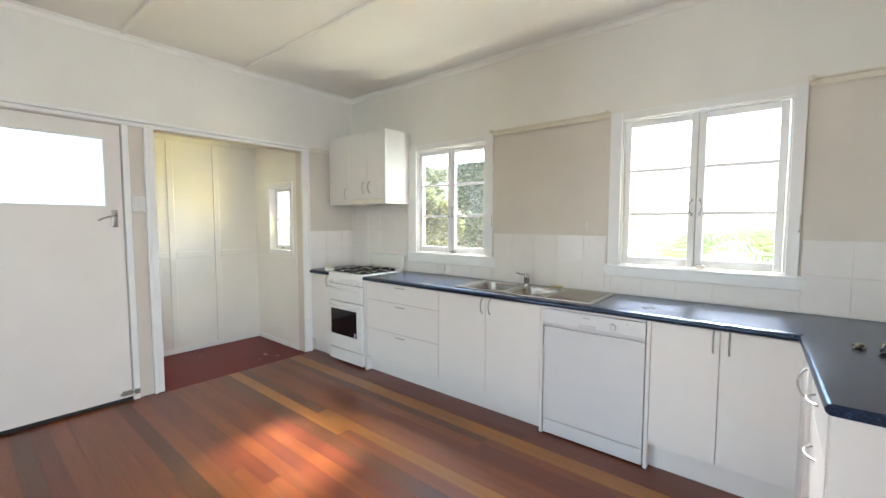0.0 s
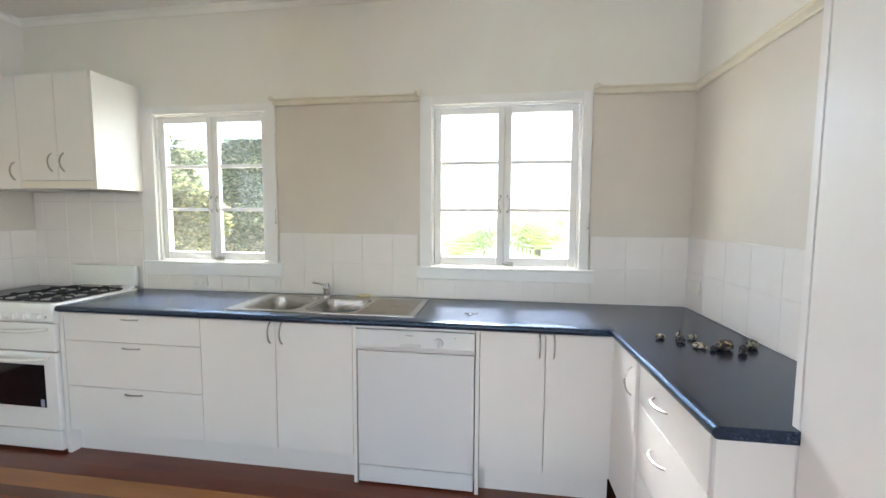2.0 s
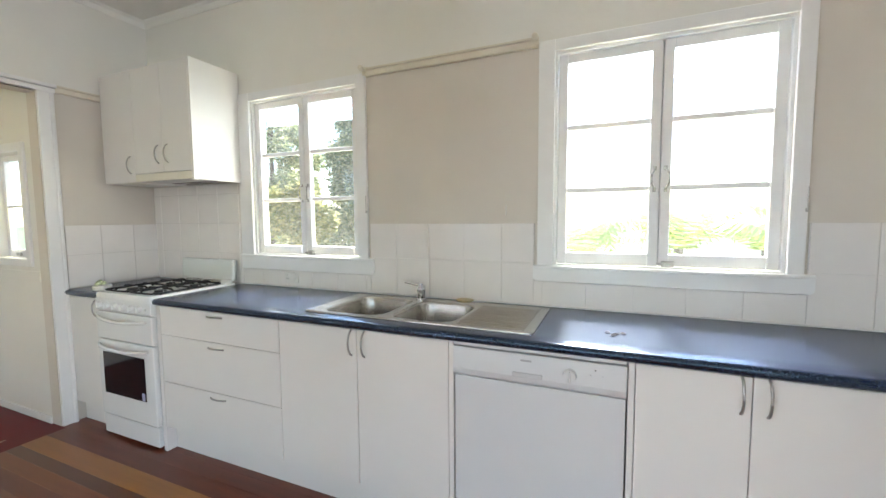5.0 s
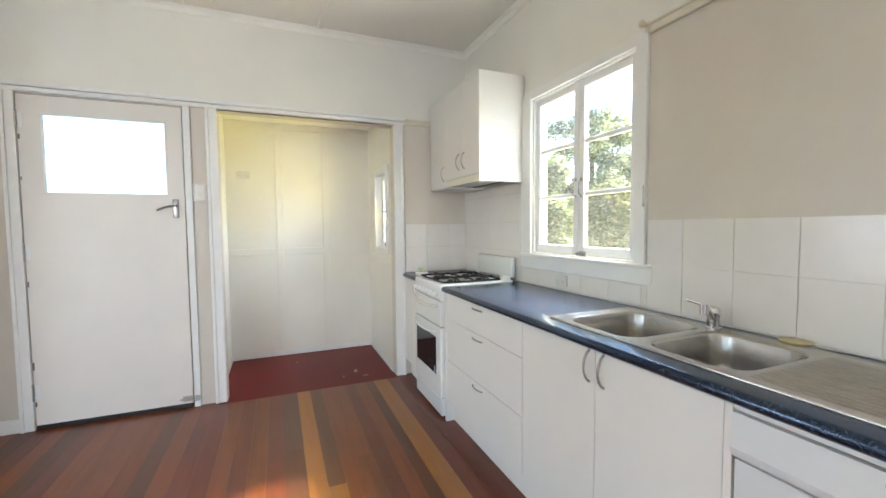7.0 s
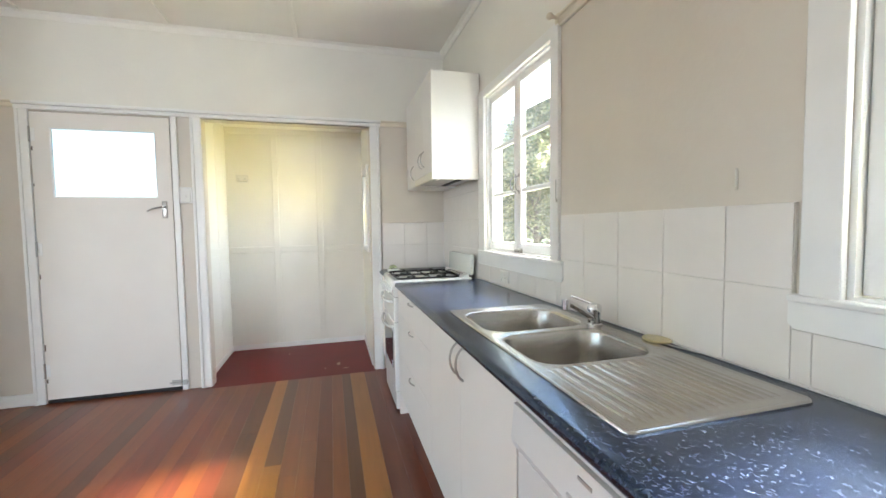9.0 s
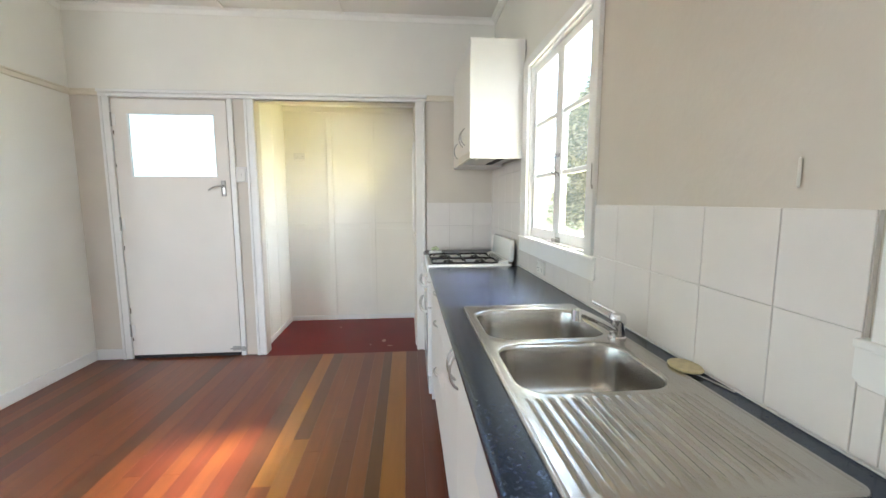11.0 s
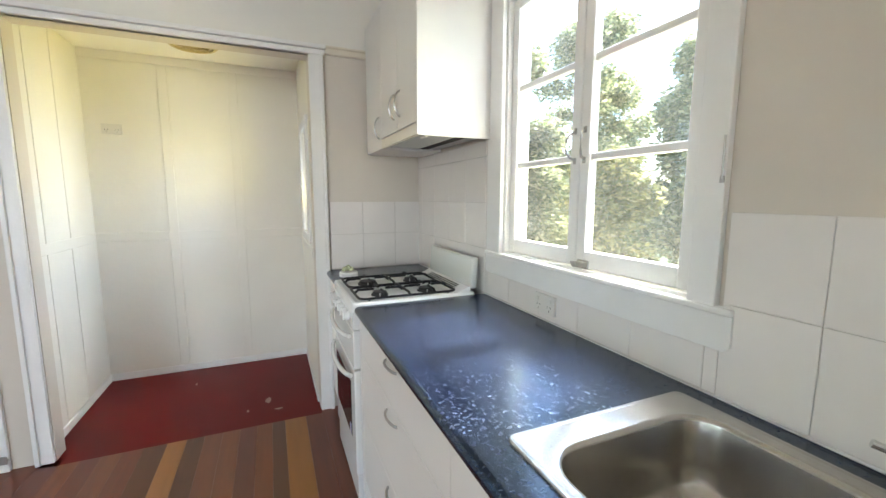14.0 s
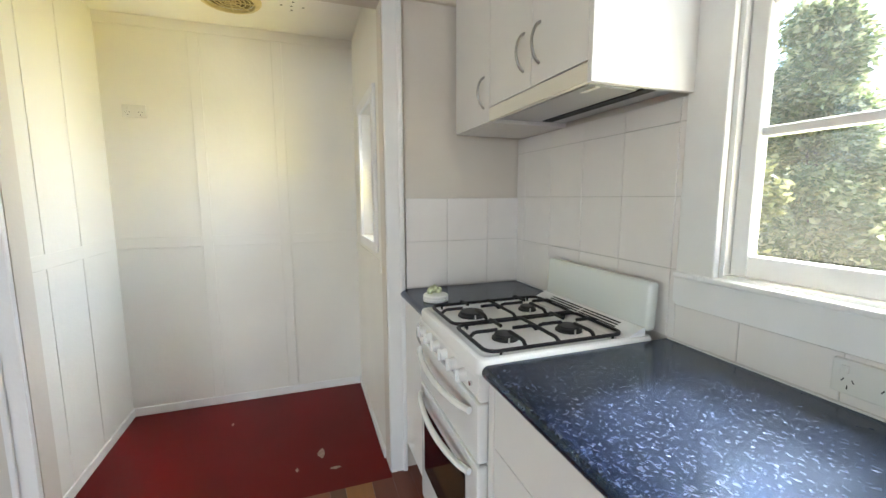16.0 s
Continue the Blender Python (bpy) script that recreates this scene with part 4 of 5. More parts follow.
prof = [(FRONT + 0.02, 0.735), (FRONT - 0.002, 0.735), (FRONT - 0.014, 0.745), (FRONT - 0.020, 0.765), (FRONT - 0.016, 0.80), (FRONT - 0.012, 0.848), (FRONT + 0.02, 0.848)]
extrude_profile(bm, prof, "x", x0, x1)
cp = part("control_panel", bm, ENAMEL_DW, dw)
part("grip", B(-0.665, -0.555, FRONT - 0.0215, FRONT - 0.014, 0.762, 0.782, r=0.003), mat("grip_grey", (0.55, 0.55, 0.56), 0.5), cp, "recessed grey grip")
part("badge", B(-0.635, -0.595, FRONT - 0.0155, FRONT - 0.012, 0.822, 0.829), HOODM, cp)
bm = cyl(bmesh.new(), (-0.462, FRONT - 0.014, 0.795), (-0.462, FRONT - 0.032, 0.795), 0.024, 0.021, seg=28)
box(bm, -0.466, -0.458, FRONT - 0.040, FRONT - 0.030, 0.776, 0.814, r=0.002)
part("dial", bm, ENAMEL_DW, cp, "round programme dial", smooth=True)
for x in (-0.395, -0.355):
    part("button", cyl(bmesh.new(), (x, FRONT - 0.013, 0.80), (x, FRONT - 0.019, 0.80), 0.006, seg=12), ENAMEL_DW, cp)
part("lamp", cyl(bmesh.new(), (-0.378, FRONT - 0.012, 0.823), (-0.378, FRONT - 0.0155, 0.823), 0.0025, seg=8), DARK, cp)
part("door", B(x0 + 0.002, x1 - 0.002, FRONT - 0.004, FRONT + 0.02, 0.108, 0.732, r=0.004, seg=2), ENAMEL_DW, dw)
part("plinth", B(x0 + 0.004, x1 - 0.004, FRONT - 0.001, FRONT + 0.02, 0.010, 0.103, r=0.003), ENAMEL_DW, dw)

# ---- cooker ----
SF = 2.565
ck = thing("gas_cooker", -3.0, 2.86, 0, "white upright gas cooker with black pan supports, dark oven window", "cooker")
x0, x1 = -3.272, -2.737
part("body", B(x0 + 0.002, x1 - 0.002, SF + 0.03, 3.14, 0.02, 0.86), ENAMEL, ck)
bm = bmesh.new()
prof = [(SF + 0.04, 0.800), (SF + 0.004, 0.800), (SF - 0.004, 0.812), (SF - 0.001, 0.86), (SF + 0.002, 0.874), (SF + 0.04, 0.874)]
extrude_profile(bm, prof, "x", x0, x1)
cpn = part("control_panel", bm, ENAMEL, ck)
for i in range(6):
    x = x0 + 0.055 + 0.077 * i
    bm = cyl(bmesh.new(), (x, SF, 0.838), (x, SF - 0.022, 0.836), 0.020, 0.016, seg=20)
    box(bm, x - 0.005, x + 0.005, SF - 0.030, SF - 0.018, 0.820, 0.856, r=0.002)
    part("knob", bm, ENAMEL, cpn, smooth=True)
part("ignition_button", cyl(bmesh.new(), (x1 - 0.045, SF, 0.835), (x1 - 0.045, SF - 0.008, 0.835), 0.007, seg=14), CHROME, cpn)
# hob tray with a raised lip
bm = bmesh.new()
ho = lambda d, z, r=0.02: rounded(x0 + d, x1 - d, SF - 0.002 + d, 3.135 - d, r, z, 4)
loft(bm, [ho(0, 0.872), ho(0, 0.902), ho(0.004, 0.910), ho(0.012, 0.913), ho(0.022, 0.911), ho(0.032, 0.904, 0.03), ho(0.06, 0.903, 0.03)], True, True)
hob = part("hob", bm, ENAMEL, ck, smooth=True)
BURN = [(-3.135, 2.715, 0.040), (-2.885, 2.715, 0.030), (-3.135, 2.94, 0.024), (-2.885, 2.94, 0.032)]
for bx_, by_, br in BURN:
    bm = bmesh.new()
    rr_ = lambda r, z: [(bx_ + r * math.cos(2 * math.pi * k / 28), by_ + r * math.sin(2 * math.pi * k / 28), z) for k in range(28)]
    loft(bm, [rr_(br + 0.010, 0.9035), rr_(br + 0.008, 0.910), rr_(br + 0.002, 0.912), rr_(br + 0.002, 0.918), rr_(br, 0.921), rr_(br * 0.4, 0.922)], True, True)
    part("burner", bm, BURNER, hob, "black burner cap", smooth=True)
    bm = cyl(bmesh.new(), (bx_ + br + 0.014, by_ - 0.01, 0.903), (bx_ + br + 0.014, by_ - 0.01, 0.920), 0.003, seg=8)
    part("igniter", bm, CHROME, hob)
# two pan supports, front to back halves left and right
for gx0, gx1 in ((x0 + 0.028, -3.010), (-2.998, x1 - 0.028)):
    gy0, gy1 = SF + 0.035, 3.045
    zt = 0.926
    bm = bmesh.new()
    lp = rounded(gx0, gx1, gy0, gy1, 0.03, zt - 0.006, 4)
    tube(bm, lp + [lp[0]], 0.0057, 8)
    gxm = (gx0 + gx1) / 2
    gym = (gy0 + gy1) / 2
    tube(bm, [(gx0, gym, zt - 0.006), (gx0 + 0.02, gym, zt + 0.003), (gx1 - 0.02, gym, zt + 0.003), (gx1, gym, zt - 0.006)], 0.0057, 8)
    for bx_, by_, br in BURN:
        if gx0 < bx_ < gx1:
            for sx, sy, ln in ((1, 0, gx1 - bx_), (-1, 0, bx_ - gx0), (0, 1, (gym if by_ < gym else gy1) - by_), (0, -1, by_ - (gy0 if by_ < gym else gym))):
                p1 = Vector((bx_ + sx * ln, by_ + sy * ln, zt - 0.006))
                p2 = Vector((bx_ + sx * (ln - 0.022), by_ + sy * (ln - 0.022), zt + 0.008))
                p3 = Vector((bx_ + sx * (br * 0.9), by_ + sy * (br * 0.9), zt + 0.008))
                tube(bm, [p1, p1.lerp(p2, 0.6) + Vector((0, 0, 0.004)), p2, p3], 0.0057, 8)
    for fx, fy in ((gx0, gy0 + 0.04), (gx1, gy0 + 0.04), (gx0, gy1 - 0.04), (gx1, gy1 - 0.04)):
        cyl(bm, (fx, fy, 0.9045), (fx, fy, zt - 0.004), 0.004, seg=8)
    part("pan_support", bm, IRON, ck, "black wire pan support", smooth=True)
bm = B(x0 + 0.004, x1 - 0.004, 3.110, 3.148, 0.922, 1.072, r=0.014, seg=3)
for v in bm.verts:
    v.co.y -= 0.10 * max(0.0, 1.0 - v.co.z) - 0.004
part("splashback", bm, mat("splashback_enamel", (0.70, 0.72, 0.69), 0.22, coat=0.3), ck, smooth=True)
bm = extrude_profile(bmesh.new(), [(3.030, 0.9045), (3.034, 0.908), (3.100, 0.936), (3.108, 0.936), (3.108, 0.9045)], "x", x0 + 0.010, x1 - 0.010)
part("vent_rail", bm, ENAMEL, ck)
for j in range(4):
    for seg_ in range(2):
        xa = x0 + 0.09 + seg_ * 0.185
        yy = 3.050 + j * 0.011
        zz = 0.908 + (yy - 3.034) * 0.028 / 0.066
        bm = extrude_profile(bmesh.new(), [(yy, zz + 0.0003), (yy, zz + 0.0012), (yy + 0.005, zz + 0.0033), (yy + 0.005, zz + 0.0024)], "x", xa, xa + 0.175)
        part("vent_slot", bm, DARK, ck)


def oven_handle(parent, z, za):
    bm = bmesh.new()
    n = 14
    pts = [(x0 + 0.035 + (x1 - x0 - 0.07) * i / n, SF - 0.012 - 0.030 * math.sin(math.pi * i / n) ** 0.6, z - 0.012 * math.sin(math.pi * i / n)) for i in range(n + 1)]
    tube(bm, pts, 0.010, 12)
    part("handle", bm, ENAMEL, parent, "white bowed handle", smooth=True)


gd = part("grill_door", B(x0, x1, SF - 0.002, SF + 0.03, 0.628, 0.795, r=0.006, seg=2), ENAMEL, ck)
oven_handle(gd, 0.765, 0)
bm = bmesh.new()
box(bm, x0, x1, SF - 0.002, SF + 0.03, 0.146, 0.620, r=0.006, seg=2)
od = part("oven_door", bm, ENAMEL, ck)
part("window", B(-3.225, -2.820, SF - 0.0045, SF - 0.0025, 0.285, 0.545, r=0.0008), DARKGLASS, od, "dark oven glass")
part("sticker", B(-2.858, -2.832, SF - 0.0055, SF - 0.0048, 0.290, 0.335), mat("sticker", (0.35, 0.35, 0.5), 0.5), od, "small pale sticker")
oven_handle(od, 0.590, 0)
part("drawer", B(x0 + 0.003, x1 - 0.003, SF + 0.004, SF + 0.03, 0.020, 0.138, r=0.004, seg=2), ENAMEL, ck)

# saucer-like white dish with a rag on the short worktop
t = thing("ashtray_dish", -3.40, 2.66, BENCH, "round white dish with a crumpled scrap on the worktop", "dish")
bm = bmesh.new()
dc = (-3.385, 2.662)
dr = lambda r, z: [(dc[0] + r * math.cos(2 * math.pi * k / 32), dc[1] + r * math.sin(2 * math.pi * k / 32), BENCH + z) for k in range(32)]
loft(bm, [dr(0.046, 0.0), dr(0.052, 0.004), dr(0.052, 0.014), dr(0.049, 0.016), dr(0.052, 0.018), dr(0.052, 0.026), dr(0.048, 0.030), dr(0.03, 0.031)], True, True)
part("dish", bm, ENAMEL, t, smooth=True)
bm = bmesh.new()
for k in range(5):
    rnd = random.Random(40 + k)
    c = Vector((dc[0] - 0.02 + rnd.uniform(-0.03, 0.03), dc[1] + rnd.uniform(-0.02, 0.02), BENCH + 0.040 + rnd.uniform(0, 0.01)))
    b3 = bmesh.new()
    bmesh.ops.create_icosphere(b3, subdivisions=2, radius=0.019)
    for v in b3.verts:
        v.co = v.co * (0.8 + 0.5 * noise.noise(v.co * 60 + Vector((k, 0, 0)))) + c
    me = bpy.data.meshes.new("tmp")
    b3.to_mesh(me)
    b3.free()
    bm.from_mesh(me)
part("scrap", bm, mat("scrap_paper", (0.58, 0.63, 0.40), 0.8, mottle=0.6, scale=60), t, "crumpled pale scrap")

# ---- wall cupboard with range hood ----
wc = thing("wall_cupboard", -3.15, 3.0, 1.6, "white laminate three-door wall cupboard over the cooker", "kitchen cabinet")
CX0, CX1, CF, CZ0, CZ1 = -3.606, -2.694, 2.835, 1.600, 2.325
for nm, q in (("side_panel", (CX1 - 0.016, CX1, CF, YW - 0.011, CZ0, CZ1)), ("side_panel", (CX0, CX0 + 0.016, CF + 0.019, YW - 0.011, CZ0, CZ1)),
              ("top_panel", (CX0 + 0.016, CX1 - 0.016, CF + 0.019, YW - 0.011, CZ1 - 0.016, CZ1)), ("bottom_panel", (CX0 + 0.016, -3.281, CF + 0.019, YW - 0.011, CZ0, CZ0 + 0.016)),
              ("bottom_panel", (-3.265, CX1 - 0.016, CF + 0.019, YW - 0.011, 1.655, 1.671)), ("divider", (-3.281, -3.265, CF + 0.019, YW - 0.011, CZ0, 1.70))):
    part(nm, B(*q), UNIT, wc)
for a, b, c, h in ((CX0, -3.262, CZ0, "r"), (-3.262, -2.972, 1.652, "r"), (-2.972, CX1 - 0.017, 1.652, "l")):
    f = part("door", B(a + 0.0016, b - 0.0016, CF, CF + 0.018, c + 0.0016, CZ1 - 0.001, r=0.0007), UNIT, wc)
    bow_handle(f, (b - 0.045 if h == "r" else a + 0.045, CF, c + 0.115), (0, 0, 1), (0, -1, 0), 0.115)
hood = thing("range_hood", -2.97, 2.99, 1.6, "slide-out range hood with a grey metal underside under the wall cupboard", "range hood")
part("front_panel", B(-3.262, CX1 - 0.017, CF, CF + 0.018, 1.603, 1.650, r=0.0012), mat("cream_strip", (0.74, 0.70, 0.60), 0.4), hood)
part("body", B(-3.258, CX1 - 0.018, CF + 0.0185, YW - 0.03, 1.612, 1.654), HOODM, hood)
part("filter", B(-3.20, CX1 - 0.05, CF + 0.03, CF + 0.19, 1.604, 1.6115, r=0.002), HOODM, hood, "grey metal filter panel")
part("slot", B(-3.22, CX1 - 0.04, CF + 0.205, CF + 0.245, 1.606, 1.6115), DARK, hood, "dark air slot")
part("lamp_cover", B(-2.80, -2.74, CF + 0.05, CF + 0.065, 1.600, 1.604), PLASTIC, hood)

# ---- fittings on the walls ----


def power_point(x, y, z, axis, w=0.115, h=0.07, label="white double power point with two switches"):
    """A double socket, whose face looks along -y ('y') or +x ('x')."""
    t = thing("power_point", x, y, z, label, "power point")
    m = Matrix.Translation((x, y, z)) @ (Matrix.Rotation(radians(90), 4, "Z") if axis == "x" else Matrix.Identity(4))

    def put(name, bm, material):
        bm.transform(m)
        part(name, bm, material, t)
    put("plate", B(-w / 2, w / 2, -0.014, 0, -h / 2, h / 2, r=0.003, seg=2), PLASTIC)
    for s in (-1, 1):
        put("switch", B(s * 0.035 - 0.006, s * 0.035 + 0.006, -0.019, -0.0135, 0.008, 0.024, r=0.001), PLASTIC)
        bm = bmesh.new()
        for px, pz, a in ((-0.008, -0.006, 30), (0.008, -0.006, -30), (0.0, -0.020, 0)):
            b4 = B(-0.001, 0.001, -0.0144, -0.0138, -0.004, 0.004)
            b4.transform(Matrix.Translation((s * 0.030 + px, 0, pz)) @ Matrix.Rotation(radians(a), 4, "Y"))
            me = bpy.data.meshes.new("tmp")
            b4.to_mesh(me)
            b4.free()
            bm.from_mesh(me)
        put("pin_holes", bm, DARK)
    return t


power_point(-2.275, YW - 0.0105, 0.965, "y")
power_point(XA + 0.0005, 1.29, 1.81, "x")
bmx = XR - 0.0105
t = thing("power_point", bmx, 3.06, 1.04, "white double power point on the tiles above the corner", "power point")
bmx -= 0.0050
part("plate", B(bmx - 0.018, bmx, 3.0, 3.115, 1.005, 1.075, r=0.003, seg=2), PLASTIC, t)
for yy in (3.03, 3.085):
    part("switch", B(bmx - 0.023, bmx - 0.0175, yy - 0.006, yy + 0.006, 1.048, 1.064, r=0.001), PLASTIC, t)

t = thing("light_switch", XP, 1.077, 1.55, "white light switch on a wooden block beside the door", "light switch")
part("block", B(XP, XP + 0.026, 1.033, 1.121, 1.488, 1.612, r=0.003), TRIM, t)
part("switch_plate", B(XP + 0.0262, XP + 0.033, 1.042, 1.112, 1.495, 1.605, r=0.003), PLASTIC, t)
part("rocker", B(XP + 0.0332, XP + 0.038, 1.071, 1.083, 1.53, 1.55, r=0.001), PLASTIC, t)

# exhaust fan in the alcove ceiling
fx, fy = -4.28, 1.86
t = thing("exhaust_fan", fx, fy, ZA, "yellowed round exhaust fan grille in the alcove ceiling", "exhaust fan")
bm = bmesh.new()
fr = lambda r, z: [(fx + r * math.cos(2 * math.pi * k / 40), fy + r * math.sin(2 * math.pi * k / 40), z) for k in range(40)]
loft(bm, [fr(0.150, ZA), fr(0.150, ZA - 0.006), fr(0.135, ZA - 0.020), fr(0.118, ZA - 0.022), fr(0.114, ZA - 0.010)])
part("frame", bm, YELLOWED, t, smooth=True)
part("backing", cyl(bmesh.new(), (fx, fy, ZA - 0.0005), (fx, fy, ZA - 0.004), 0.113, seg=40), mat("dirty_fan", (0.20, 0.15, 0.06), 0.8, mottle=0.5, scale=40), t)
for r in (0.030, 0.052, 0.074, 0.096):
    part("ring", tube(bmesh.new(), fr(r, ZA - 0.016) + [fr(r, ZA - 0.016)[0]], 0.003, 6), YELLOWED, t, smooth=True)
for k in range(4):
    a = math.pi * k / 4
    part("rib", tube(bmesh.new(), [(fx - 0.115 * math.cos(a), fy - 0.115 * math.sin(a), ZA - 0.018), (fx + 0.115 * math.cos(a), fy + 0.115 * math.sin(a), ZA - 0.018)], 0.003, 6), YELLOWED, t)

for hx_, hy_ in [(cx_ + dx_, cy_ + dy_) for cx_, cy_ in ((-4.28, 1.505), (-4.27, 2.155)) for dx_, dy_ in ((-0.05, 0.0), (0.05, 0.01), (0.0, -0.05), (0.0, 0.06), (0.0, 0.0))]:
    structure("screw_hole", cyl(bmesh.new(), (hx_, hy_, ZA - 0.0006), (hx_, hy_, ZA - 0.0012), 0.006, seg=10), DARK, "small dark screw hole in the alcove ceiling", "hole")

# ---- pebbles on the worktop ----


def pebble(x, y, sx, sy, sz, i, material, label, rz=0):
    bm = bmesh.new()
    bmesh.ops.create_icosphere(bm, subdivisions=3, radius=1)
    for v in bm.verts:
        n = 1 + 0.28 * noise.noise(v.co * 1.6 + Vector((i * 7.3, 0, 0))) + 0.10 * noise.noise(v.co * 5 + Vector((0, i * 3.1, 0)))
        v.co = Vector((v.co.x * sx, v.co.y * sy, max(v.co.z, -0.72) * sz)) * n * 0.68
    zmin = min(v.co.z for v in bm.verts)
    bm.transform(Matrix.Translation((x, y, BENCH - zmin)) @ Matrix.Rotation(rz, 4, "Z"))
    o = part("stone", bm, material, smooth=True)
    tagged(o, label, "stone", "stones on the worktop")


pebble(0.545, 2.470, 0.030, 0.020, 0.017, 1, STONES[0], "pale tan stone on the dark worktop", 0.4)
pebble(0.612, 2.425, 0.024, 0.020, 0.020, 2, STONES[2], "small dark stone on the worktop", 0.1)
pebble(0.620, 2.475, 0.012, 0.014, 0.028, 3, STONES[0], "small upright pale stone", 0.9)
pebble(0.680, 2.480, 0.028, 0.022, 0.020, 4, STONES[3], "olive grey stone on the worktop", 0.2)
pebble(0.655, 2.355, 0.040, 0.024, 0.018, 5, STONES[0], "flat pale stone in front of the group", -0.4)
pebble(0.695, 2.330, 0.024, 0.018, 0.017, 6, STONES[2], "small black stone on the worktop", 0.7)
pebble(0.745, 2.350, 0.050, 0.038, 0.036, 7, STONES[1], "largest brown stone of the group", 0.3)
pebble(0.790, 2.310, 0.022, 0.022, 0.028, 8, STONES[2], "upright black stone beside the brown one", 0.0)
pebble(0.865, 2.385, 0.036, 0.030, 0.030, 9, STONES[3], "olive and tan stone near the wall", 0.5)

# small hardware left on the worktop
t = thing("tap_washers", -0.33, 2.78, BENCH, "few small metal washers on the worktop", "washers")
for k, (x, y) in enumerate(((-0.345, 2.80), (-0.315, 2.785), (-0.29, 2.80), (-0.325, 2.76))):
    part("washer", tube(bmesh.new(), [(x + 0.009 * math.cos(a), y + 0.009 * math.sin(a), BENCH + 0.002) for a in [2 * math.pi * q / 12 for q in range(13)]], 0.0018, 6), CHROME, t)

# ---- outside ----
GZ = -2.3
bm = bmesh.new()
bmesh.ops.create_grid(bm, x_segments=8, y_segments=8, size=400, matrix=Matrix.Translation((0, 0, GZ)))
structure("ground", bm, GRASS, "sunlit lawn round the raised house", "ground")


def tree(name, x, y, top, radius, base, n, leaf, seed, label, size=0.07, conic=0.6, limbs=64):
    """A trunk with limbs and a crown of many leaves in clumps, thinner towards its top."""
    rnd = random.Random(seed)
    t = thing(name, x, y, GZ, label, "tree")
    bm = bmesh.new()
    cyl(bm, (x, y, GZ), (x, y, top - 1.0), 0.14, 0.04, seg=10)
    tips = []
    clump = 0.18 + 0.12 * radius
    for k in range(limbs):
        z = base + (top - base) * rnd.random() ** 0.9
        f = (z - base) / (top - base)
        rr = radius * (1 - conic * f) * (0.65 + 0.5 * rnd.random()) * min(1.0, 0.5 + 4 * (1 - f)) * (0.85 if f < 0.08 else 1)
        a = rnd.random() * 2 * math.pi
        tip = Vector((x + rr * math.cos(a), y + rr * math.sin(a), z))
        tube(bm, [(x, y, max(GZ + 0.8, z - rr * 0.7)), tip.lerp(Vector((x, y, z)), 0.4), tip], 0.018, 5)
        tips.append((tip, clump))
        tips.append((tip.lerp(Vector((x, y, z)), 0.45), clump))
    tips.append((Vector((x, y, top - 0.2)), 0.25))
    part("trunk", bm, BARK, t)
    verts, faces = [], []
    for c, r in tips:
        for _ in range(n // len(tips)):
            d = Vector((rnd.gauss(0, 1), rnd.gauss(0, 1), rnd.gauss(0, 0.8)))
            p = c + d.normalized() * r * rnd.random() ** 0.4
            out = (p - Vector((x, y, p.z))).normalized() if (p - Vector((x, y, p.z))).length > 0.01 else Vector((1, 0, 0))
            ax = (out + Vector((rnd.uniform(-1, 1), rnd.uniform(-1, 1), rnd.uniform(-0.9, 0.5)))).normalized()
            si = ax.cross(Vector((rnd.uniform(-1, 1), rnd.uniform(-1, 1), 1))).normalized()
            L, W = size * rnd.uniform(0.7, 1.4), size * 0.34 * rnd.uniform(0.8, 1.2)
            up = ax.cross(si) * (L * 0.12)
            b = len(verts)
            verts += [p, p + ax * L * 0.5 + si * W + up, p + ax * L, p + ax * L * 0.5 - si * W + up]
            faces.append((b, b + 1, b + 2, b + 3))
    me = bpy.data.meshes.new("crown")
    me.from_pydata([tuple(v) for v in verts], [], faces)
    me.materials.append(leaf)
    o = new("crown", me)
    o.parent = t
    o.matrix_parent_inverse = t.matrix_world.inverted()
    tagged(o, kind="stuff")
    return t


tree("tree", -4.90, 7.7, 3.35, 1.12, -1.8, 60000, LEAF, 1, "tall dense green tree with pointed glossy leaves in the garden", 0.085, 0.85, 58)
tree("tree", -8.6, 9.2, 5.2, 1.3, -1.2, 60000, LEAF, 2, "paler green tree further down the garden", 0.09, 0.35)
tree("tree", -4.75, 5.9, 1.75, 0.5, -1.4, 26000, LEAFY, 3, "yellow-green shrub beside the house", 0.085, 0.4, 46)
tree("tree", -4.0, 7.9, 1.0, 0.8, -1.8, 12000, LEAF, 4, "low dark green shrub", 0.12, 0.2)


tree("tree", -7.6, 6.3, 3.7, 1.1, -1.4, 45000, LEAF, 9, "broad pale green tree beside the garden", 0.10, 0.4)


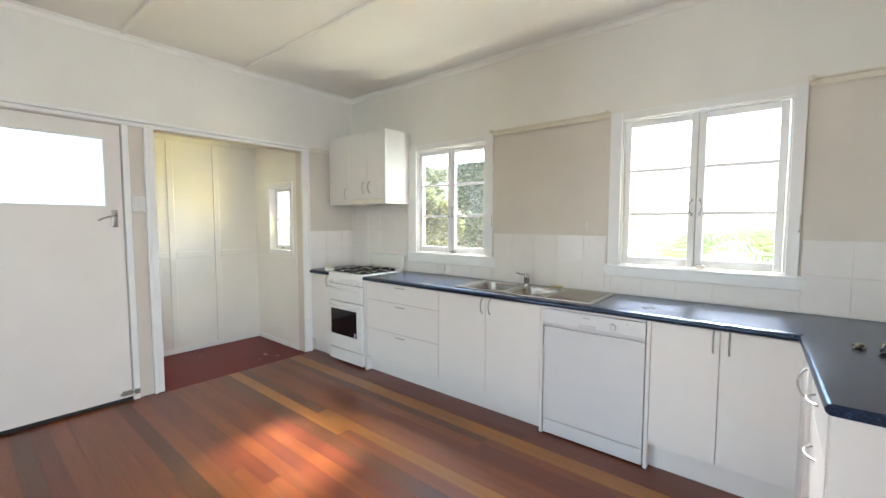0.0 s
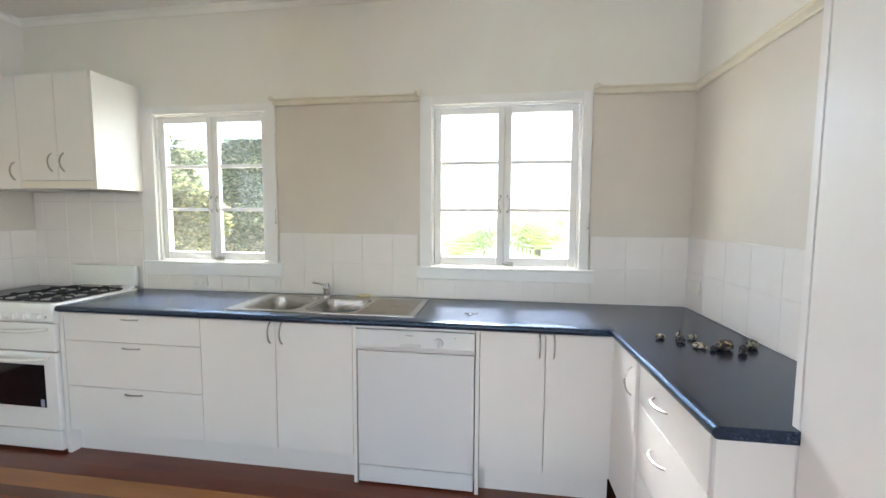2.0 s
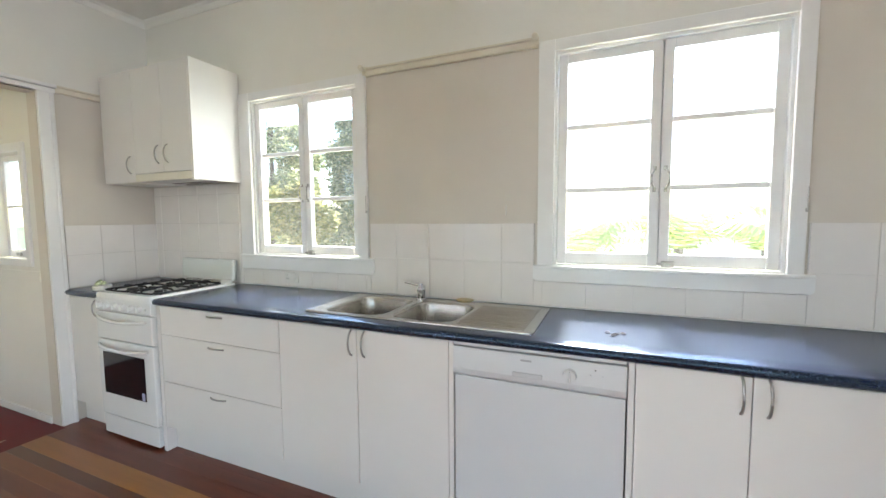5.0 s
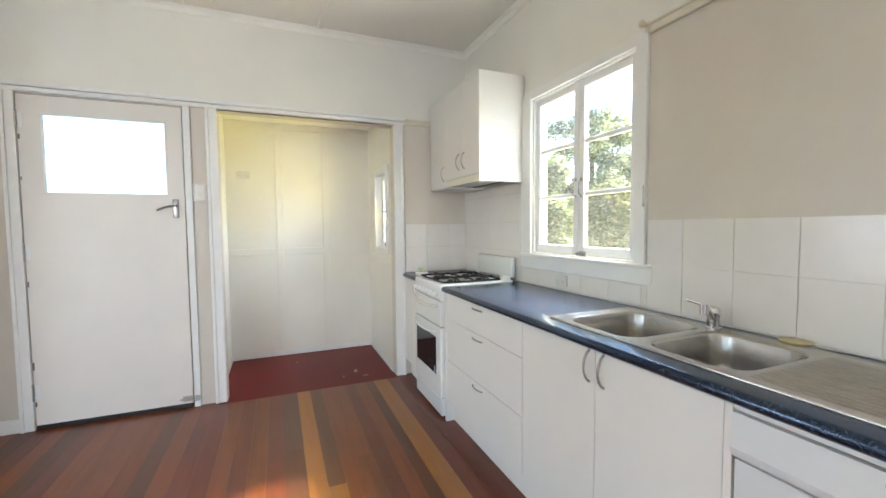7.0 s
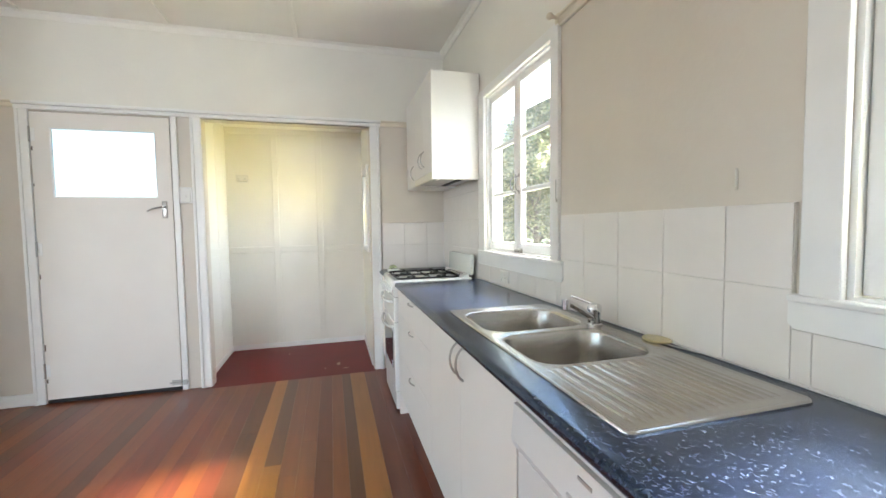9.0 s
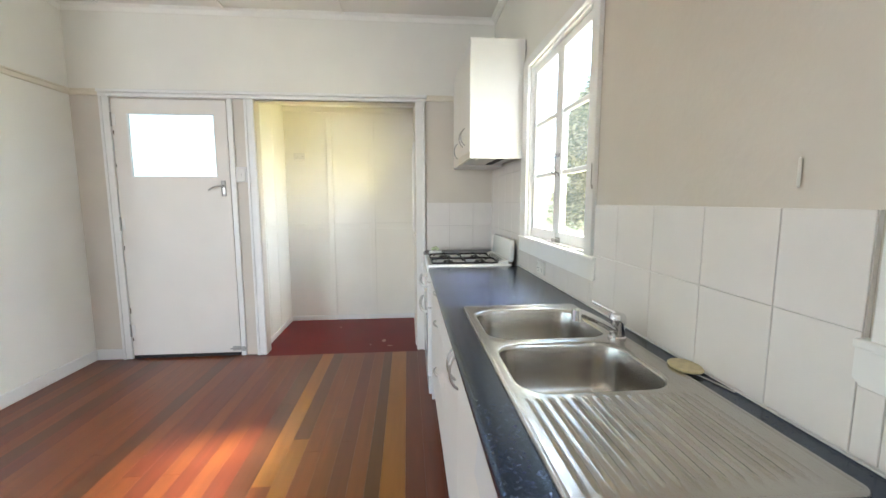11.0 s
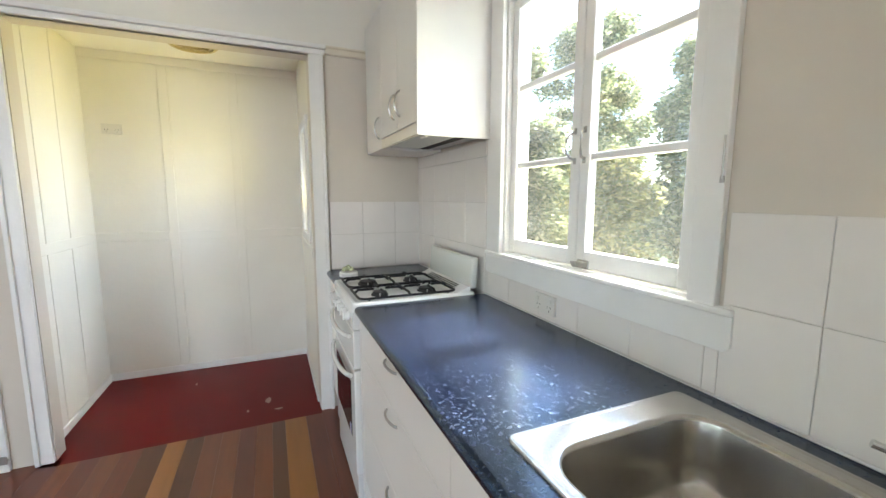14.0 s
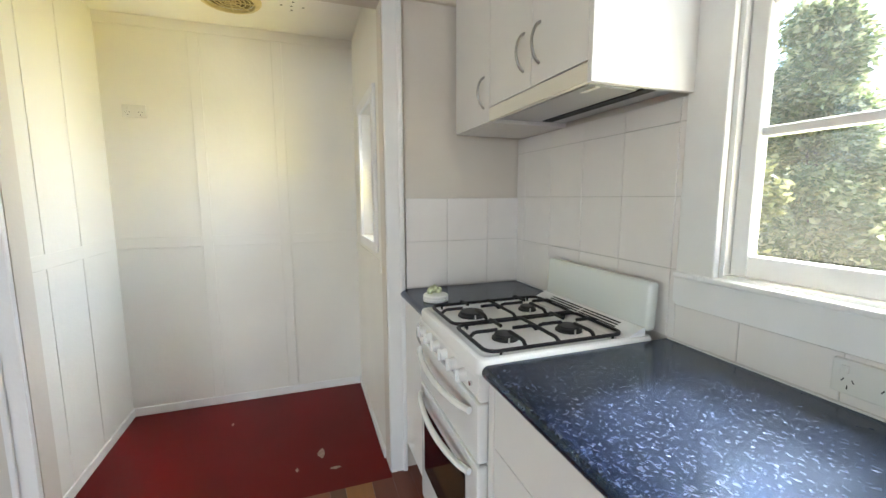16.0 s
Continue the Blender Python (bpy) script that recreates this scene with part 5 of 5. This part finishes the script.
def palm(x, y, crown_z, n, seed, length=1.35):
    rnd = random.Random(seed)
    t = thing("palm", x, y, GZ, "slender palm with arching yellow-green fronds in the garden", "palm", "palms")
    part("trunk", cyl(bmesh.new(), (x, y, GZ), (x, y, crown_z), 0.07, 0.05, seg=10), BARK, t)
    bm = bmesh.new()
    for k in range(n):
        a = 2 * math.pi * k / n + rnd.uniform(-0.2, 0.2)
        lift = rnd.uniform(0.5, 1.05)
        prev = None
        for i in range(13):
            s = i / 12
            p = Vector((x + math.cos(a) * length * s, y + math.sin(a) * length * s, crown_z + lift * length * 1.5 * (s - 1.0 * s * s)))
            if prev is not None:
                d = (p - prev).normalized()
                side = d.cross(Vector((0, 0, 1))).normalized()
                w = 0.34 * math.sin(math.pi * min(1, s * 0.9 + 0.1)) + 0.03
                for q in (-1, 1):
                    for e in (0.0, 0.5):
                        o = prev.lerp(p, e)
                        v = [bm.verts.new(o), bm.verts.new(o + d * 0.045), bm.verts.new(o + side * q * w + d * 0.14 - Vector((0, 0, w * 0.35)))]
                        bm.faces.new(v)
            prev = p
    part("fronds", bm, PALM, t)
    return t


palm(-0.75, 6.6, 0.82, 11, 5)
palm(0.35, 6.4, 0.98, 11, 6)
palm(1.5, 7.6, 0.9, 11, 7)
palm(-1.9, 8.2, 0.7, 11, 8)

# ---- tiles on the walls ----
TG = 0.0009


def tiles(axis, at, us, zs, group_parent):
    """Tiles between the joint lines us and zs; each tile is a piece of its own."""
    cache = {}
    for a, b in zip(us, us[1:]):
        for c, d in zip(zs, zs[1:]):
            key = (round(b - a, 4), round(d - c, 4))
            if key not in cache:
                w, h = b - a - 2 * TG, d - c - 2 * TG
                if axis == "y":
                    bm = B(-w / 2, w / 2, -0.0045, 0, -h / 2, h / 2, r=0.001)
                elif axis == "x+":
                    bm = B(0, 0.0045, -w / 2, w / 2, -h / 2, h / 2, r=0.001)
                else:
                    bm = B(-0.0045, 0, -w / 2, w / 2, -h / 2, h / 2, r=0.001)
                me = bpy.data.meshes.new("tile")
                bm.to_mesh(me)
                bm.free()
                me.materials.append(TILE)
                cache[key] = me
            o = new("tile", cache[key])
            u, z = (a + b) / 2, (c + d) / 2
            o.location = (u, at, z) if axis == "y" else (at, u, z)
            o.parent = group_parent


def span(a, b, origin, step=0.208):
    """Joint lines from a to b on a grid that passes through origin."""
    k = math.ceil((a - origin) / step + 1e-6)
    out = [a]
    while origin + k * step < b - 0.004:
        if origin + k * step > a + 0.004:
            out.append(origin + k * step)
        k += 1
    return out + [b]


ZT = 1.318
ZR = (0.906, 1.118, ZT)
backs = structure("tile_bed", B(-3.645, -2.712, YW - 0.0088, YW - 0.0005, 0.88, 1.599), GROUT, "grout bed of the splashback tiles", "trim")
tiles("y", YW - 0.0088, span(-3.645, -2.712, -1.28), (0.906, 1.112, 1.322, 1.53, 1.599), backs)
for a, b, zs in ((-2.712, -1.664, (0.906, 1.010)), (-1.664, -0.699, ZR), (-0.699, 0.386, (0.906, 1.028)), (0.386, 0.944, ZR)):
    bed = structure("tile_bed", B(a, b, YW - 0.0088, YW - 0.0005, 0.88, zs[-1] - 0.001), GROUT_NEW if b > -1.5 else GROUT, "grout bed of the wall tiles", "trim")
    tiles("y", YW - 0.0088, span(a, b, -1.28), zs, bed)
bed = structure("tile_bed", B(XP + 0.0005, XP + 0.0088, 2.603, 3.18, 0.88, ZT - 0.001), GROUT, "grout bed of the wall tiles", "trim")
tiles("x+", XP + 0.0088, span(2.603, 3.180, 2.803), ZR, bed)
bed = structure("tile_bed", B(XR - 0.0088, XR - 0.0005, 1.73, 3.18, 0.88, ZT - 0.001), GROUT_NEW, "grout bed of the wall tiles", "trim")
tiles("x-", XR - 0.0088, span(1.73, 3.18, 2.98), ZR, bed)

# ---- floor boards ----
# board edges across the room, and the wood of each where the camera sees it plainly
KNOWN = [(1.225, "brown"), (1.31, "red"), (1.40, "brown"), (1.49, "red"), (1.585, "dark"), (1.69, "ochre"), (1.783, "dark"), (1.87, "brown"), (1.96, "brown"), (2.05, "red"),
         (2.14, "brown"), (2.222, "dark"), (2.292, "ochre"), (2.412, "red"), (2.51, "red"), (2.60, "red"), (2.69, "red")]
edges = []
y = 1.225
while y > YB:
    edges.insert(0, y)
    y -= 0.093
edges += [k[0] for k in KNOWN[1:]] + [2.78, 2.87, 2.96, 3.05, 3.14]
rb = random.Random(11)
names = {round(k[0], 3): k[1] for k in KNOWN}
XR0 = XP + 0.05
FIX = {1.69: [(XR0, -1.936, "ochre"), (-1.936, 0.6, "brown"), (0.6, XE, "red")],
       1.783: [(XR0, -2.31, "dark"), (-2.31, 0.4, "ochre"), (0.4, XE, "brown")],
       2.222: [(XR0, -1.14, "dark"), (-1.14, 1.2, "brown"), (1.2, XE, "red")],
       2.292: [(XR0, 1.5, "ochre"), (1.5, XE, "brown")]}
mesh_cache = {}
for e0, e1 in zip(edges, edges[1:]):
    k = round(e0, 3)
    runs = FIX.get(k)
    if not runs:
        x = XR0 if 1.2 < e0 < 2.5 else XP
        runs = []
        while x < XE - 0.01:
            x2 = min(XE, x + rb.uniform(1.3, 4.2)) if x > XP + 0.1 else min(XE, x + rb.uniform(0.8, 3.5))
            w = names.get(k) if (k in names and x < -1.5) else rb.choice(["brown", "red", "brown", "brown", "dark", "red"] if e0 < 1.0 else ["brown", "red", "red"])
            runs.append((x, x2, w))
            x = x2
    for a, b, w in runs:
        key = (round(b - a, 3), round(e1 - e0, 4), w)
        if key not in mesh_cache:
            ww = e1 - e0 - 0.0004
            bm = B(0, b - a - 0.0004, 0, ww, -0.018, 0, r=0.0004)
            me = bpy.data.meshes.new("board")
            bm.to_mesh(me)
            bm.free()
            me.materials.append(WOODS[w])
            mesh_cache[key] = me
        o = new("board", mesh_cache[key])
        o.location = (a, e0, 0)
        o.parent = floor
# worn patches in the red paint
for i, (px, py, sx, sy) in enumerate(((-3.90, 2.20, 0.045, 0.02), (-3.80, 2.08, 0.02, 0.008), (-3.76, 2.26, 0.012, 0.03), (-4.35, 1.72, 0.018, 0.008))):
    bm = bmesh.new()
    rp = random.Random(i)
    vs = [bm.verts.new((px + sx * math.cos(a) * rp.uniform(0.6, 1.1), py + sy * math.sin(a) * rp.uniform(0.6, 1.1), 0.0006)) for a in [2 * math.pi * k / 11 for k in range(11)]]
    bm.faces.new(vs)
    structure("worn_spot", bm, LINOLEUM, "worn pale spot in the red floor paint", "floor")
